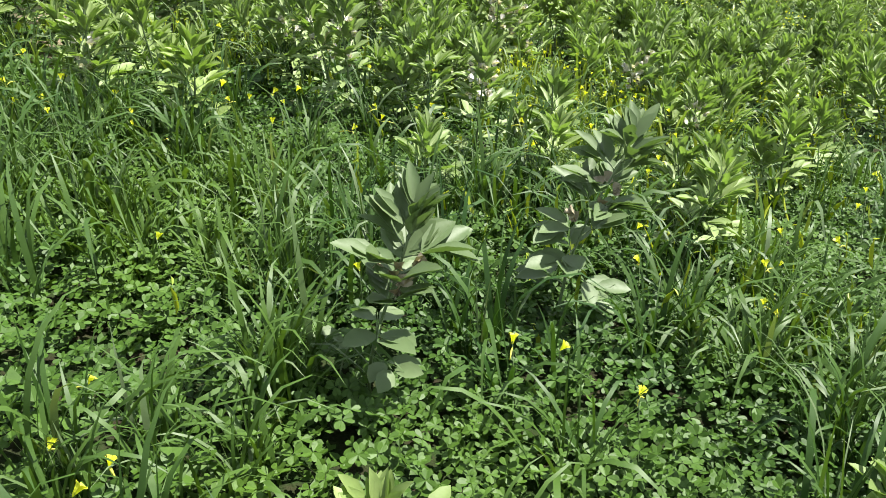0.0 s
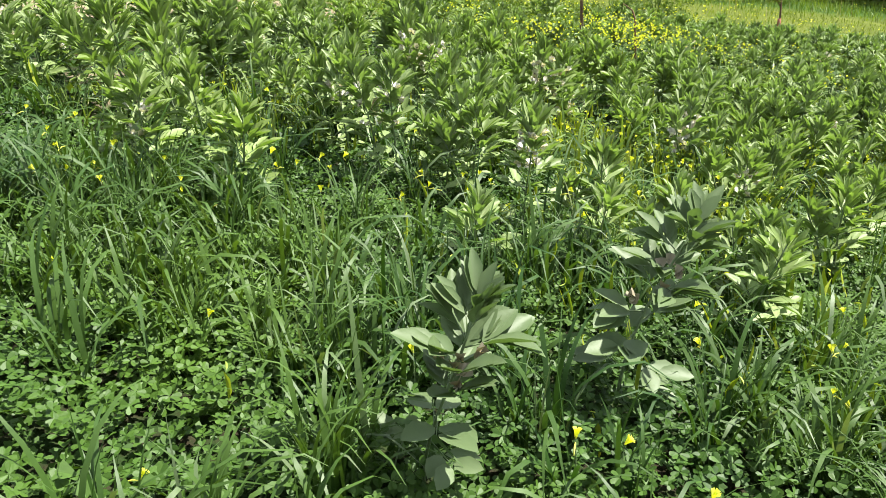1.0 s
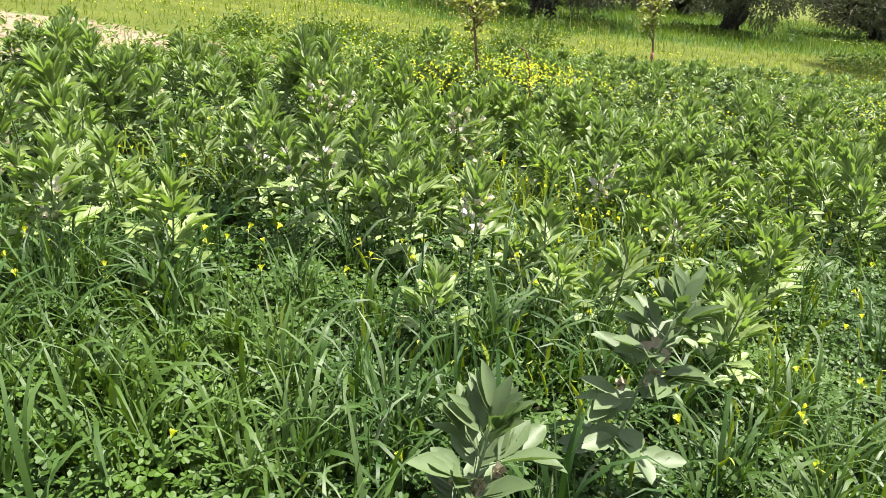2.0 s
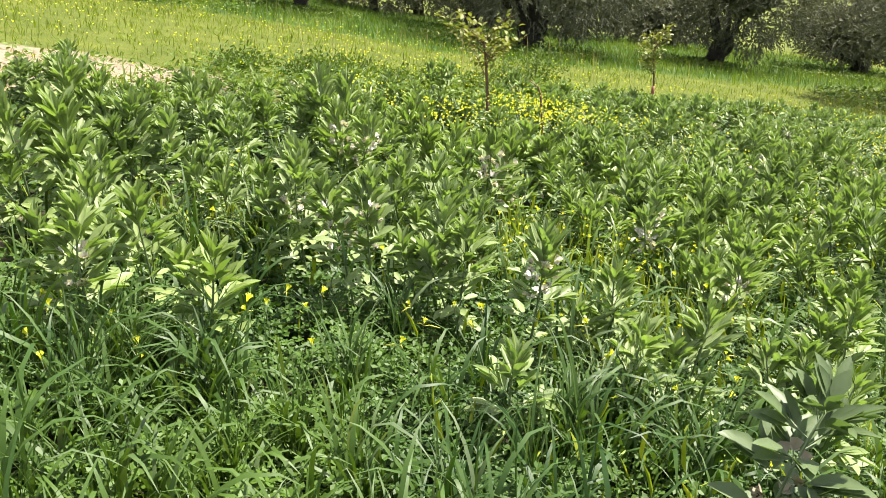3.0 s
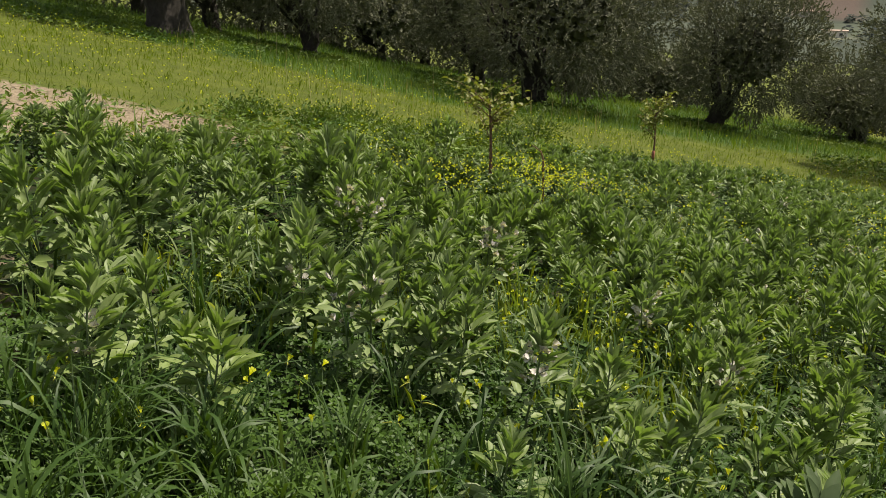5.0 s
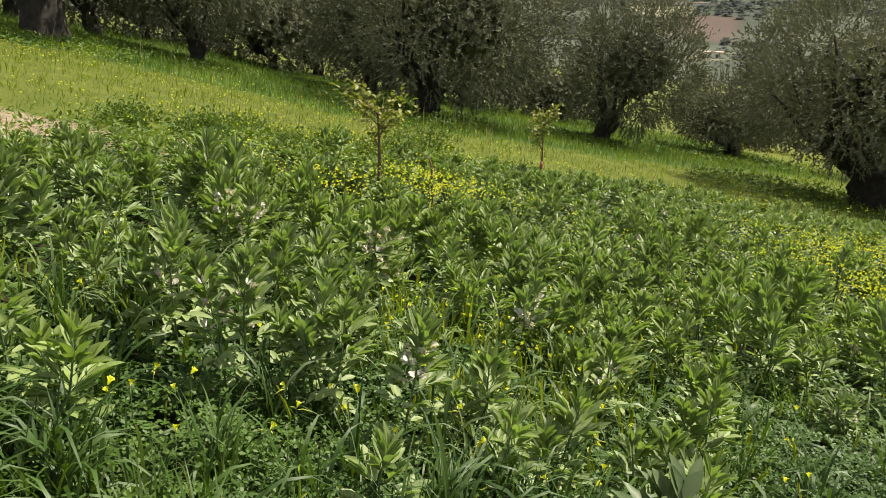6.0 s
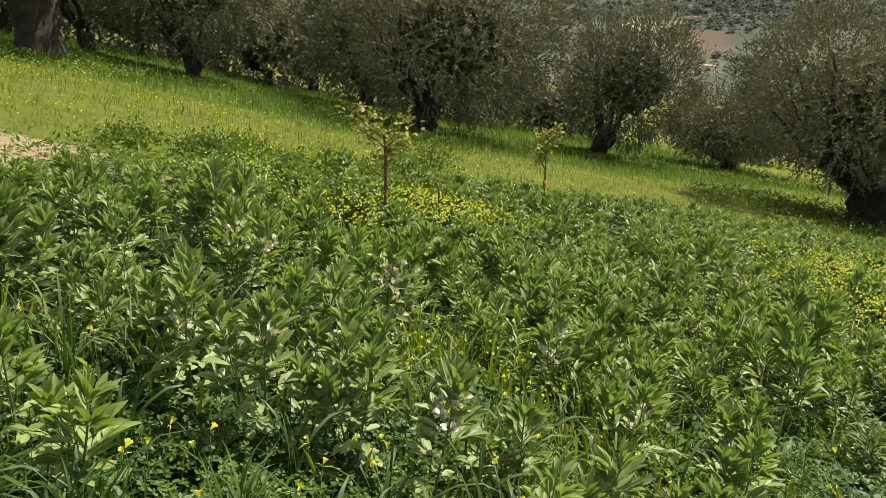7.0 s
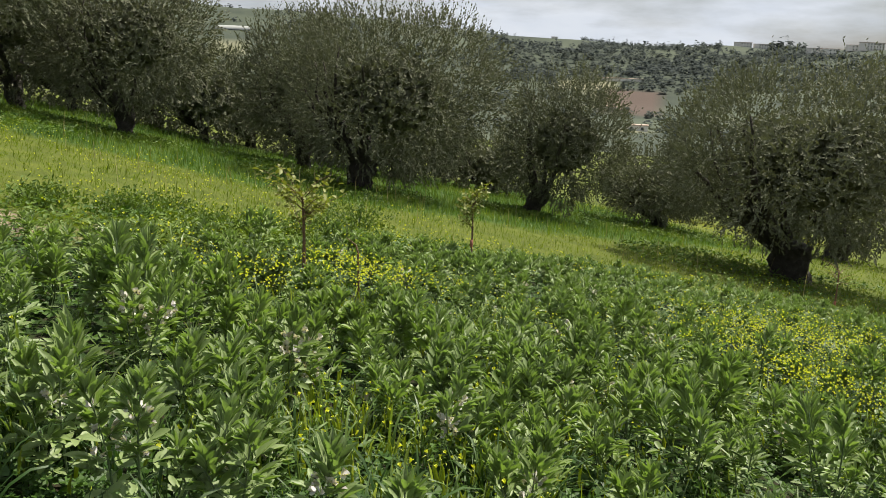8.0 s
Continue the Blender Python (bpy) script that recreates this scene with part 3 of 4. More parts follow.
def blossom(seed, petal):
    """One white bean flower along +y with a dark blotch on its wing."""
    g = np.random.default_rng(seed)
    d = np.array([(0, 1.0, 0), (0, 1.0, 0.55), (0.12, 1, 0.1), (-0.12, 1, 0.1)])
    nn = np.array([(0, 0, 1.0), (0, -0.6, 1), (1, 0, 0.4), (-1, 0, 0.4)]) + g.normal(size=(4, 3)) * 0.1
    wings = spread(PETAL, d, nn, np.array([1.0, 0.95, 0.7, 0.7]), np.array([0.36, 0.48, 0.25, 0.25]), np.zeros((4, 3)))
    spot = spread(KITE, d[2:], nn[2:], np.array([0.4, 0.4]), np.array([0.16, 0.16]), np.array([(0.05, 0.25, 0.03), (-0.05, 0.25, 0.03)]))
    return make_mesh("bean_blossom", [(*wings, 0), (*spot, 1)], [petal, M_BLOTCH])


BLOSSOMS, WITHERED = [blossom(k, M_WHITE) for k in range(4)], [blossom(k, M_WITHER) for k in range(4)]


def bean_flowers(g, line, stem, nodes, old=False):
    """Blossoms round the leaf axils."""
    for f in nodes:
        p = Vector([np.interp(f, np.linspace(0, 1, len(line)), line[:, c]) for c in range(3)])
        for _ in range(int(g.integers(4, 7))):
            s, a = g.uniform(0.026, 0.036), g.uniform(0, 6.28)
            ob = part("blossom", (WITHERED if old else BLOSSOMS)[int(g.integers(0, 4))], stem, "withered brownish bean blossom" if old else "white bean blossom with dark spots")
            ob.matrix_local = Matrix.LocRotScale(p + Vector((-math.sin(a), math.cos(a), g.uniform(-0.6, 0.6))) * 0.036, Euler((g.uniform(-0.2, 0.5), g.uniform(-0.4, 0.4), a)), (s, s, s))


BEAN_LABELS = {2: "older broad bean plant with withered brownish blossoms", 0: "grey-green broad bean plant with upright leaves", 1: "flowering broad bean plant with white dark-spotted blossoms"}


def bean_plant(x, y, tall, stems, bloom, seed, lean=(0.1, 0.02), broad=1.0, single=True, old=False):
    """A bean plant; single: each compound leaf is a part of its own."""
    g = np.random.default_rng(seed)
    root = tagged(new("bean_plant"), BEAN_LABELS[2 if old and bloom else int(bloom > 0)], "bean plant", "broad beans in the field")
    root.location = at_ground(x, y, -0.01)
    for k in range(stems):
        a = k * 2.3 + g.uniform(0, 1)
        ln = (lean[0] + 0.26 * math.cos(a) * (k > 0), lean[1] + 0.26 * math.sin(a) * (k > 0))
        line, leaves = bean_stem(g, tall * (1 if k == 0 else g.uniform(0.7, 0.95)), ln, broad, old)
        off = np.array([0.03 * math.cos(a), 0.03 * math.sin(a), 0]) * (k > 0)
        line = line + off
        stem = part("stem", make_mesh("bean_stalk", [(*tube(line, np.linspace(0.0055, 0.003, len(line)), 5), 0)], [M_FAVA_STEM]), root)
        if single:
            for lf in leaves:
                chunks = leaf_chunks((lf[0] + off, lf[1], lf[2], lf[3] + off, *lf[4:]), BROAD if lf[8] < 0.6 else NARROW)
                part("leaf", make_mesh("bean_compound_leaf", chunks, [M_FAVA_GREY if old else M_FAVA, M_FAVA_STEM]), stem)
        else:
            chunks = []
            for lf in leaves:
                chunks += leaf_chunks((lf[0] + off, lf[1], lf[2], lf[3] + off, *lf[4:]), SLIM, lf[8] < 0.45)
            tagged(part("foliage", make_mesh("bean_foliage", chunks, [M_FAVA, M_FAVA_STEM]), stem), kind="stuff")
        if k < bloom:
            bean_flowers(g, line, stem, [0.64, 0.76, 0.86][: int(g.integers(2, 4))], old)
    return root


# x, y, height, stems, flowering stems, lean x, lean y, breadth
BEANS_FRONT = [
    (-0.19, 1.60, 0.58, 1, 1, 0.24, 0.10, 1.0), (0.29, 1.98, 0.66, 1, 1, 0.36, 0.16, 1.0),
    (0.80, 2.52, 0.52, 1, 0, 0.28, 0.10, 1.0), (-1.36, 3.14, 0.62, 2, 1, 0.06, 0.02, 1.1),
    (-1.00, 3.10, 0.54, 2, 0, 0.12, 0.0, 1.0), (-1.22, 3.36, 0.62, 2, 0, 0.05, 0.02, 1.0),
    (-0.46, 3.62, 0.74, 2, 2, 0.08, 0.0, 1.05), (-0.22, 3.66, 0.60, 2, 1, 0.15, 0.02, 1.0),
    (0.12, 3.24, 0.70, 1, 1, 0.06, 0.0, 1.0), (0.40, 3.28, 0.55, 2, 0, 0.10, 0.0, 1.0),
    (0.64, 3.04, 0.50, 2, 0, 0.12, 0.0, 1.0), (0.38, 2.93, 0.46, 1, 0, 0.10, -0.02, 1.0),
]
BEANS_BEHIND = [
    (0.96, 2.88, 0.50, 3, 0, 0.08, 0.0, 1.05), (-0.08, 2.72, 0.42, 1, 0, 0.08, 0.0, 1.0),
    (-0.72, 3.94, 0.66, 2, 1, 0.05, 0.0, 1.0), (-0.10, 3.56, 0.60, 2, 0, 0.06, 0.0, 1.0),
    (-2.75, 4.25, 0.62, 2, 0, 0.02, 0.0, 1.0), (-1.50, 4.02, 0.62, 2, 0, 0.05, 0.0, 1.0),
    (-1.48, 3.74, 0.58, 2, 0, 0.05, 0.0, 1.0), (1.12, 3.70, 0.52, 2, 1, 0.08, 0.0, 1.0),
    (1.42, 3.32, 0.52, 2, 0, 0.08, 0.0, 1.0), (1.72, 3.72, 0.50, 2, 0, 0.08, 0.0, 1.0),
    (0.93, 1.27, 0.24, 1, 0, 0.10, 0.05, 1.5), (-0.14, 1.12, 0.13, 1, 0, 0.20, 0.1, 1.3),
]
NEAR_BEANS = BEANS_FRONT + BEANS_BEHIND
for i, (bx, by, bh, bs, bf, lx, ly, br) in enumerate(NEAR_BEANS):
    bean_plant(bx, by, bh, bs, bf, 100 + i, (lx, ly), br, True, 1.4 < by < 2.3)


def bean_spots():
    """Loose rows of the field, with gaps at bare spots and where grass and yellow flowers stand."""
    g = np.random.default_rng(21)
    got, step = [], 0.44
    for gx in np.arange(-9, 17, step):
        for gy in np.arange(3.0, 14.6, step):
            px, py = gx + g.uniform(-0.2, 0.2), gy + g.uniform(-0.2, 0.2)
            keep, hgt = g.random(), g.uniform(0.38, 0.66) * (1 - 0.18 * smooth_step(6, 9.5, gy) - 0.22 * smooth_step(6.0, 8.5, gy) * (1 - smooth_step(-1.8, 0.6, gx)))
            if py > border(px) - 0.1 + 0.25 * g.random() or py < 4.0 - 0.1 * px or abs(px) > 1.4 + py * 0.95:
                continue
            if min((px - b[0]) ** 2 + (py - b[1]) ** 2 for b in NEAR_BEANS) < 0.26 ** 2:
                continue
            bare = float(sand_at(px, py))
            gap = max(math.exp(-((px - cx) ** 2 + (py - cy) ** 2) / cr ** 2) for cx, cy, cr in ((-2.25, 4.85, 0.5), (1.4, 8.1, 0.65), (0.3, 7.3, 0.35), (0.9, 8.0, 0.45), (0.72, 7.0, 0.5), (6.8, 8.1, 1.3), (5.2, 6.5, 0.75), (2.0, 7.0, 0.55), (0.45, 8.6, 0.4), (0.9, 4.4, 0.4), (1.8, 5.2, 0.35), (-0.1, 5.6, 0.3), (3.6, 6.2, 0.5), (-1.0, 6.6, 0.25)))
            if keep < max(bare * 0.95, gap * 0.9, 0.10):
                continue
            hgt *= 1 - 0.42 * math.exp(-((px - 0.68) / 0.32) ** 2 - ((py - 7.2) / 0.9) ** 2)
            got.append((px, py, hgt, g.uniform(0, 6.28)))
    return got


BEAN_KINDS = [bean_plant(0, 0, h, s, b, 300 + k, (0.06, 0.0), 1.0, False) for k, (h, s, b) in enumerate(
    [(0.55, 4, 0), (0.55, 3, 2), (0.55, 4, 0), (0.55, 2, 0), (0.55, 5, 0), (0.55, 3, 2), (0.55, 4, 0), (0.55, 3, 0), (0.55, 5, 0), (0.55, 3, 0)])]
SPOTS = sorted(bean_spots(), key=lambda s: math.hypot(s[0] - 0.6, s[1] - 2.0))
NEAR_COUNT = 276
for i, (bx, by, bh, ba) in enumerate(SPOTS[:NEAR_COUNT]):
    k = bh / 0.52
    m = Matrix.LocRotScale(at_ground(bx, by, -0.01), Euler((RNG.normal() * 0.11, 0.10 + RNG.normal() * 0.11, ba)), (0.5 + 0.5 * k, 0.5 + 0.5 * k, k))
    if i < len(BEAN_KINDS):
        BEAN_KINDS[i].matrix_basis = m
    else:
        copy_thing(BEAN_KINDS[i % len(BEAN_KINDS)], m)


def far_beans():
    g = np.random.default_rng(33)
    chunks = []
    for bx, by, bh, ba in SPOTS[NEAR_COUNT:]:
        base = np.array(at_ground(bx, by))
        for k in range(4):
            off = base + np.array([g.normal() * 0.07, g.normal() * 0.07, 0])
            _, leaves = bean_stem(g, bh * g.uniform(0.75, 1), (g.normal() * 0.15 + 0.05, g.normal() * 0.15), 1.05)
            sel = leaves[len(leaves) // 4:]
            chunks.append((*spread(KITE, np.concatenate([l[4] for l in sel]), np.concatenate([l[5] for l in sel]), np.concatenate([l[6] for l in sel]) * 1.05,
                                   np.concatenate([l[7] for l in sel]) * 1.1, np.concatenate([l[3] for l in sel]) + off), 0))
    tagged(new("bean_plants_far", make_mesh("bean_far", chunks, [M_FAVA])), "grey-green broad bean plants filling the back of the field", "bean plants", "", "stuff")


far_beans()


# ---- grass, sorrel and yellow flowers ----
def blades(g, x, y, length, width, lean, curl, n=6):
    """Arching ribbons from the ground: arrays of verts and quads."""
    m = len(x)
    az = g.uniform(0, 6.28, m)
    hx, hy = np.cos(az), np.sin(az)
    ang = lean.copy()
    p = np.stack([x, y, height(x, y) - 0.01], -1)
    side = np.stack([-hy, hx, g.normal(size=m) * 0.3], -1)
    wv = []
    for k in range(n + 1):
        f = k / n
        w = width * np.interp(f, [0, 0.35, 0.7, 1], [0.55, 1.0, 0.8, 0.05]) * 0.5
        wv.append(p - side * w[:, None])
        wv.append(p + side * w[:, None])
        step = length / n
        p = p + np.stack([hx * np.sin(ang) + 0.12 * f, hy * np.sin(ang), np.cos(ang)], -1) * step[:, None]
        ang = np.minimum(ang + curl * (0.15 + 2.0 * f ** 2) / n * 2, 2.35)
    v = np.stack(wv, 1).reshape(-1, 3)
    o = (np.arange(m) * 2 * (n + 1))[:, None, None]
    q = np.array([(2 * k, 2 * k + 1, 2 * k + 3, 2 * k + 2) for k in range(n)])[None] + o
    return v, None, q.reshape(-1, 4)


def field_grass():
    g = np.random.default_rng(41)
    tx, ty, cnt, big = [], [], [], []
    for _ in range(3300):
        x, y = g.uniform(-2.6, 2.8), g.uniform(0.7, 4.6)
        bare = max(math.exp(-((x + 0.95) ** 2 / 0.25 + (y - 1.55) ** 2 / 0.16)), math.exp(-((x - 0.25) ** 2 + (y - 1.35) ** 2) / 0.12), math.exp(-((x + 0.12) ** 2 + (y - 1.45) ** 2) / 0.05), math.exp(-((x - 0.36) ** 2 + (y - 1.80) ** 2) / 0.05))
        lush = max(math.exp(-((x - cx) ** 2 + (y - cy) ** 2) / cr ** 2) for cx, cy, cr in ((-0.55, 2.15, 0.45), (1.15, 1.9, 0.42), (-0.15, 2.4, 0.4), (-0.55, 1.5, 0.25), (-0.9, 4.4, 0.3), (-1.2, 2.6, 0.4), (0.3, 2.6, 0.32)))
        if g.random() < (0.075 + 0.38 * lush) * (1 - 0.8 * bare) * (1 if y < 3.6 else 0.7):
            tx.append(x); ty.append(y); cnt.append(int(g.integers(10, 26))); big.append(g.uniform(0.75, 1.15))
    for _ in range(260):
        r, a = 0.8 + 5.2 * g.random() ** 0.6, g.uniform(0, 6.28)
        x, y = r * math.sin(a), r * math.cos(a) + 0.6
        if y < 0.6 or abs(x) > 2.6 + 0.3 * y:
            tx.append(x); ty.append(y); cnt.append(int(g.integers(8, 18))); big.append(g.uniform(0.5, 0.85))
    grass_mesh(g, tx, ty, cnt, big, M_GRASS, "field_grass", "tall green arching grass blades among the weeds")
    tx, ty, cnt, big = [], [], [], []
    for _ in range(1100):
        x, y = g.uniform(-5, 11), g.uniform(3.6, 13.5)
        if y < border(x) and abs(x) < 1 + y and float(soft_noise(x, y, 1.8, 31)) + g.normal() * 0.2 > -0.1:
            tx.append(x); ty.append(y); cnt.append(int(g.integers(6, 14))); big.append(g.uniform(0.7, 1.15))
    for cx, cy, cr, n in ((2.0, 7.0, 0.6, 50), (2.9, 8.2, 0.4, 14), (-0.9, 4.5, 0.3, 12), (0.9, 4.6, 0.6, 12), (0.7, 3.5, 0.4, 12), (1.8, 5.2, 0.5, 9), (3.6, 6.2, 0.5, 16), (5.2, 9.6, 0.7, 20)):
        for _ in range(n):
            tx.append(cx + g.normal() * cr * 0.6); ty.append(cy + g.normal() * cr * 0.6); cnt.append(16); big.append(g.uniform(0.8, 1.2))
    grass_mesh(g, tx, ty, cnt, big, M_GRASS_LIGHT, "field_grass_light", "light fresh green grass tufts between the bean plants")


def grass_mesh(g, tx, ty, cnt, big, mat, name, label):
    cnt = np.array(cnt)
    x = np.repeat(tx, cnt) + g.normal(size=cnt.sum()) * 0.03
    y = np.repeat(ty, cnt) + g.normal(size=cnt.sum()) * 0.03
    b = np.repeat(big, cnt)
    m = len(x)
    wide = g.random(m) < 0.48
    ln = np.where(wide, g.uniform(0.32, 0.54, m), g.uniform(0.22, 0.44, m)) * b
    wd = np.where(wide, g.uniform(0.009, 0.017, m), g.uniform(0.004, 0.009, m))
    chunk = blades(g, x, y, ln, wd, np.abs(g.normal(0.10, 0.16, m)), np.where(wide, g.uniform(0.7, 4.2, m), g.uniform(0.0, 2.0, m)), 7)
    tagged(new(name, make_mesh(name, [(*chunk, 0)], [mat])), label, "grass", "", "stuff")


field_grass()


def sorrel_carpet():
    g = np.random.default_rng(43)
    X, Y, S, low = [], [], [], []
    for n, x0, x1, y0, y1, s0, s1 in ((31000, -3.3, 3.4, 0.3, 4.4, 0.018, 0.029), (14000, -3.3, 3.4, 0.3, 4.4, 0.024, 0.033), (24000, -8, 13, 3.7, 13.0, 0.041, 0.058), (22000, -9, 9, -5.5, 4.6, 0.048, 0.074)):
        x, y = g.uniform(x0, x1, n), g.uniform(y0, y1, n)
        inner = np.maximum(np.abs(x) - 2.7, np.maximum(0.9 - y, y - 3.9)) + 0.35 * soft_noise(x, y, 1.3, 25) + 0.25 * g.normal(size=n)
        ok = (y < border(x)) & (g.random(n) > sand_at(x, y) ** 2 * 1.2) & (soft_noise(x, y, 0.9, 12) + g.normal(size=n) * 0.25 > (-0.75 if s0 > 0.035 else -2))
        ok &= {0.018: inner < 0.05, 0.024: inner < 0.0, 0.041: np.abs(x - 0.3) < 2.4 + y * 0.95, 0.048: (inner > 0) & (plot_edge(x, y) + 0.5 * g.normal(size=n) < 0)}[s0]
        X.append(x[ok]); Y.append(y[ok]); S.append(g.uniform(s0, s1, n)[ok]); low.append(np.full(ok.sum(), s0 == 0.024))
    low = np.concatenate(low)
    x, y, s = np.concatenate(X), np.concatenate(Y), np.concatenate(S)
    n = len(x)
    z = height(x, y) + (0.14 + 0.07 * soft_noise(x, y, 0.45, 14)) * (1 - 0.8 * g.random(n) ** 1.6) * np.where(low, 0.5, 1.0)
    a = g.uniform(0, 6.28, n)
    nrm = np.stack([g.normal(0.1, 0.42, n), g.normal(-0.1, 0.42, n), np.ones(n)], -1)
    d = np.stack([np.cos(a), np.sin(a), 0 * a], -1)
    d = unit(d - unit(nrm) * np.sum(d * unit(nrm), -1, keepdims=True))
    at, near = np.stack([x, y, z], -1), (y < 2.35) & (s < 0.0325) & ~low
    chunks = [(*spread(t, d[k], nrm[k], s[k], s[k], at[k]), 0) for t, k in ((HEART_NEAR, near), (HEART, ~near & (s < 0.04)), (HEART_FAR, s >= 0.04))]
    tagged(new("sorrel_carpet", make_mesh("sorrel", chunks, [M_CLOVER], False)),
           "low carpet of green three-part sorrel leaves", "ground cover", "", "stuff")


sorrel_carpet()


def trumpet(petals=5):
    """A yellow flower opening along +z, one unit long."""
    v, q = [], []
    for k in range(petals):
        a0 = 6.283 * k / petals
        b = len(v)
        for r, z, w in ((0.07, 0, 0.9), (0.20, 0.45, 1.0), (0.36, 0.85, 1.05), (0.54, 1.02, 0.75)):
            for sg in (-1, 1):
                a = a0 + sg * w * 0.62
                v.append((r * math.cos(a), r * math.sin(a), z + 0.03 * sg))
        q += [(b + 2 * i, b + 2 * i + 1, b + 2 * i + 3, b + 2 * i + 2) for i in range(3)]
    return np.array(v, float), None, np.array(q)


TRUMPET_MESH = make_mesh("sorrel_petals", [(*trumpet(), 0)], [M_YELLOW])


def sorrel_flower(x, y, z, seed):
    """A yellow sorrel flower on its thin stalk, its head at z."""
    g = np.random.default_rng(seed)
    base = at_ground(x, y)
    tall = max(0.1, z - base.z)
    root = tagged(new("sorrel_flower"), "yellow sorrel flower on a thin green stalk", "flower", "yellow sorrel flowers")
    root.location = base
    off = g.normal(size=2) * 0.02
    line = np.array([(-off[0], -off[1], 0), (-off[0] * 0.3, -off[1] * 0.3, tall * 0.6), (0, 0, tall)])
    part("stalk", make_mesh("sorrel_stalk", [(*tube(line, [0.0016, 0.0014, 0.0012], 4), 0)], [M_FAVA_STEM]), root)
    head = part("petals", TRUMPET_MESH, root, "bright yellow petals")
    s = g.uniform(0.019, 0.025)
    head.matrix_local = Matrix.LocRotScale((0, 0, tall - 0.008), Euler((g.uniform(-1.1, 0.35), g.uniform(-0.9, 0.9), g.uniform(-0.6, 0.6))), (s, s, s))
    for _ in range(int(g.integers(0, 3))):
        d = np.array([g.normal(), g.normal(), 0.3])
        part("bud", make_mesh("sorrel_bud", [(*tube(np.array([(0, 0, tall * 0.93), (d[0] * 0.008, d[1] * 0.008, tall * 0.95), (d[0] * 0.02, d[1] * 0.02, tall * 0.95 - 0.006)]), [0.001, 0.0028, 0.002], 4), 0)], [M_BUD]), root)


FLOWERS_FRONT = [
    (-0.23, 1.94, 0.39), (-0.78, 1.99, 0.50), (0.16, 1.59, 0.367), (0.276, 1.638, 0.306), (1.026, 2.26, 0.005),
    (-1.37, 2.33, 0.47), (-1.40, 2.96, 0.70), (-1.44, 2.87, 0.654), (-1.17, 2.95, 0.548), (0.326, 2.99, 0.295),
    (0.50, 2.80, 0.244), (-1.367, 2.741, 0.643), (-1.03, 2.927, 0.456), (-1.026, 3.845, 0.647), (-0.134, 3.435, 0.315),
    (-0.848, 3.08, 0.594), (2.209, 5.076, -0.372), (2.508, 5.754, -0.505), (2.436, 5.619, -0.468), (1.703, 7.98, -0.455),
]
FLOWERS_BETWEEN = [
    (-0.72, 1.35, 0.50), (-0.72, 1.16, 0.50), (-0.64, 1.06, 0.48), (-0.60, 1.13, 0.48), (0.43, 1.46, 0.30),
    (0.92, 1.94, 0.16), (0.89, 1.98, 0.17), (1.15, 2.54, 0.08), (-0.59, 3.59, 0.38), (-0.76, 3.51, 0.42),
    (0.58, 2.17, 0.22), (1.11, 2.89, 0.08), (0.63, 2.45, 0.19), (-0.82, 3.32, 0.46), (-0.88, 3.25, 0.48),
    (-0.68, 3.34, 0.42), (-0.30, 3.42, 0.35), (-0.27, 3.26, 0.35), (-0.09, 3.25, 0.32), (-0.37, 3.08, 0.38),
    (-1.16, 2.92, 0.52), (0.69, 4.22, 0.10), (0.82, 4.16, 0.08), (0.58, 5.0, 0.08), (-1.12, 4.32, 0.46),
    (0.42, 4.63, 0.13), (0.23, 4.22, 0.20),
]
FLOWERS = FLOWERS_FRONT + FLOWERS_BETWEEN
for i, f in enumerate(FLOWERS):
    sorrel_flower(*f, 500 + i)
g0 = np.random.default_rng(51)
for i in range(64):
    fx = g0.uniform(-2.0, 3.4)
    fy = g0.uniform(2.6, 6.0)
    if abs(fx) < 0.9 + fy * 0.6:
        sorrel_flower(fx, fy, float(height(fx, fy)) + g0.uniform(0.2, 0.3), 600 + i)
for i in range(45):
    fx, fy = 0.95 + g0.normal() * 0.5, 3.9 + g0.normal() * 0.7
    sorrel_flower(fx, fy, float(height(fx, fy)) + g0.uniform(0.18, 0.34), 760 + i)


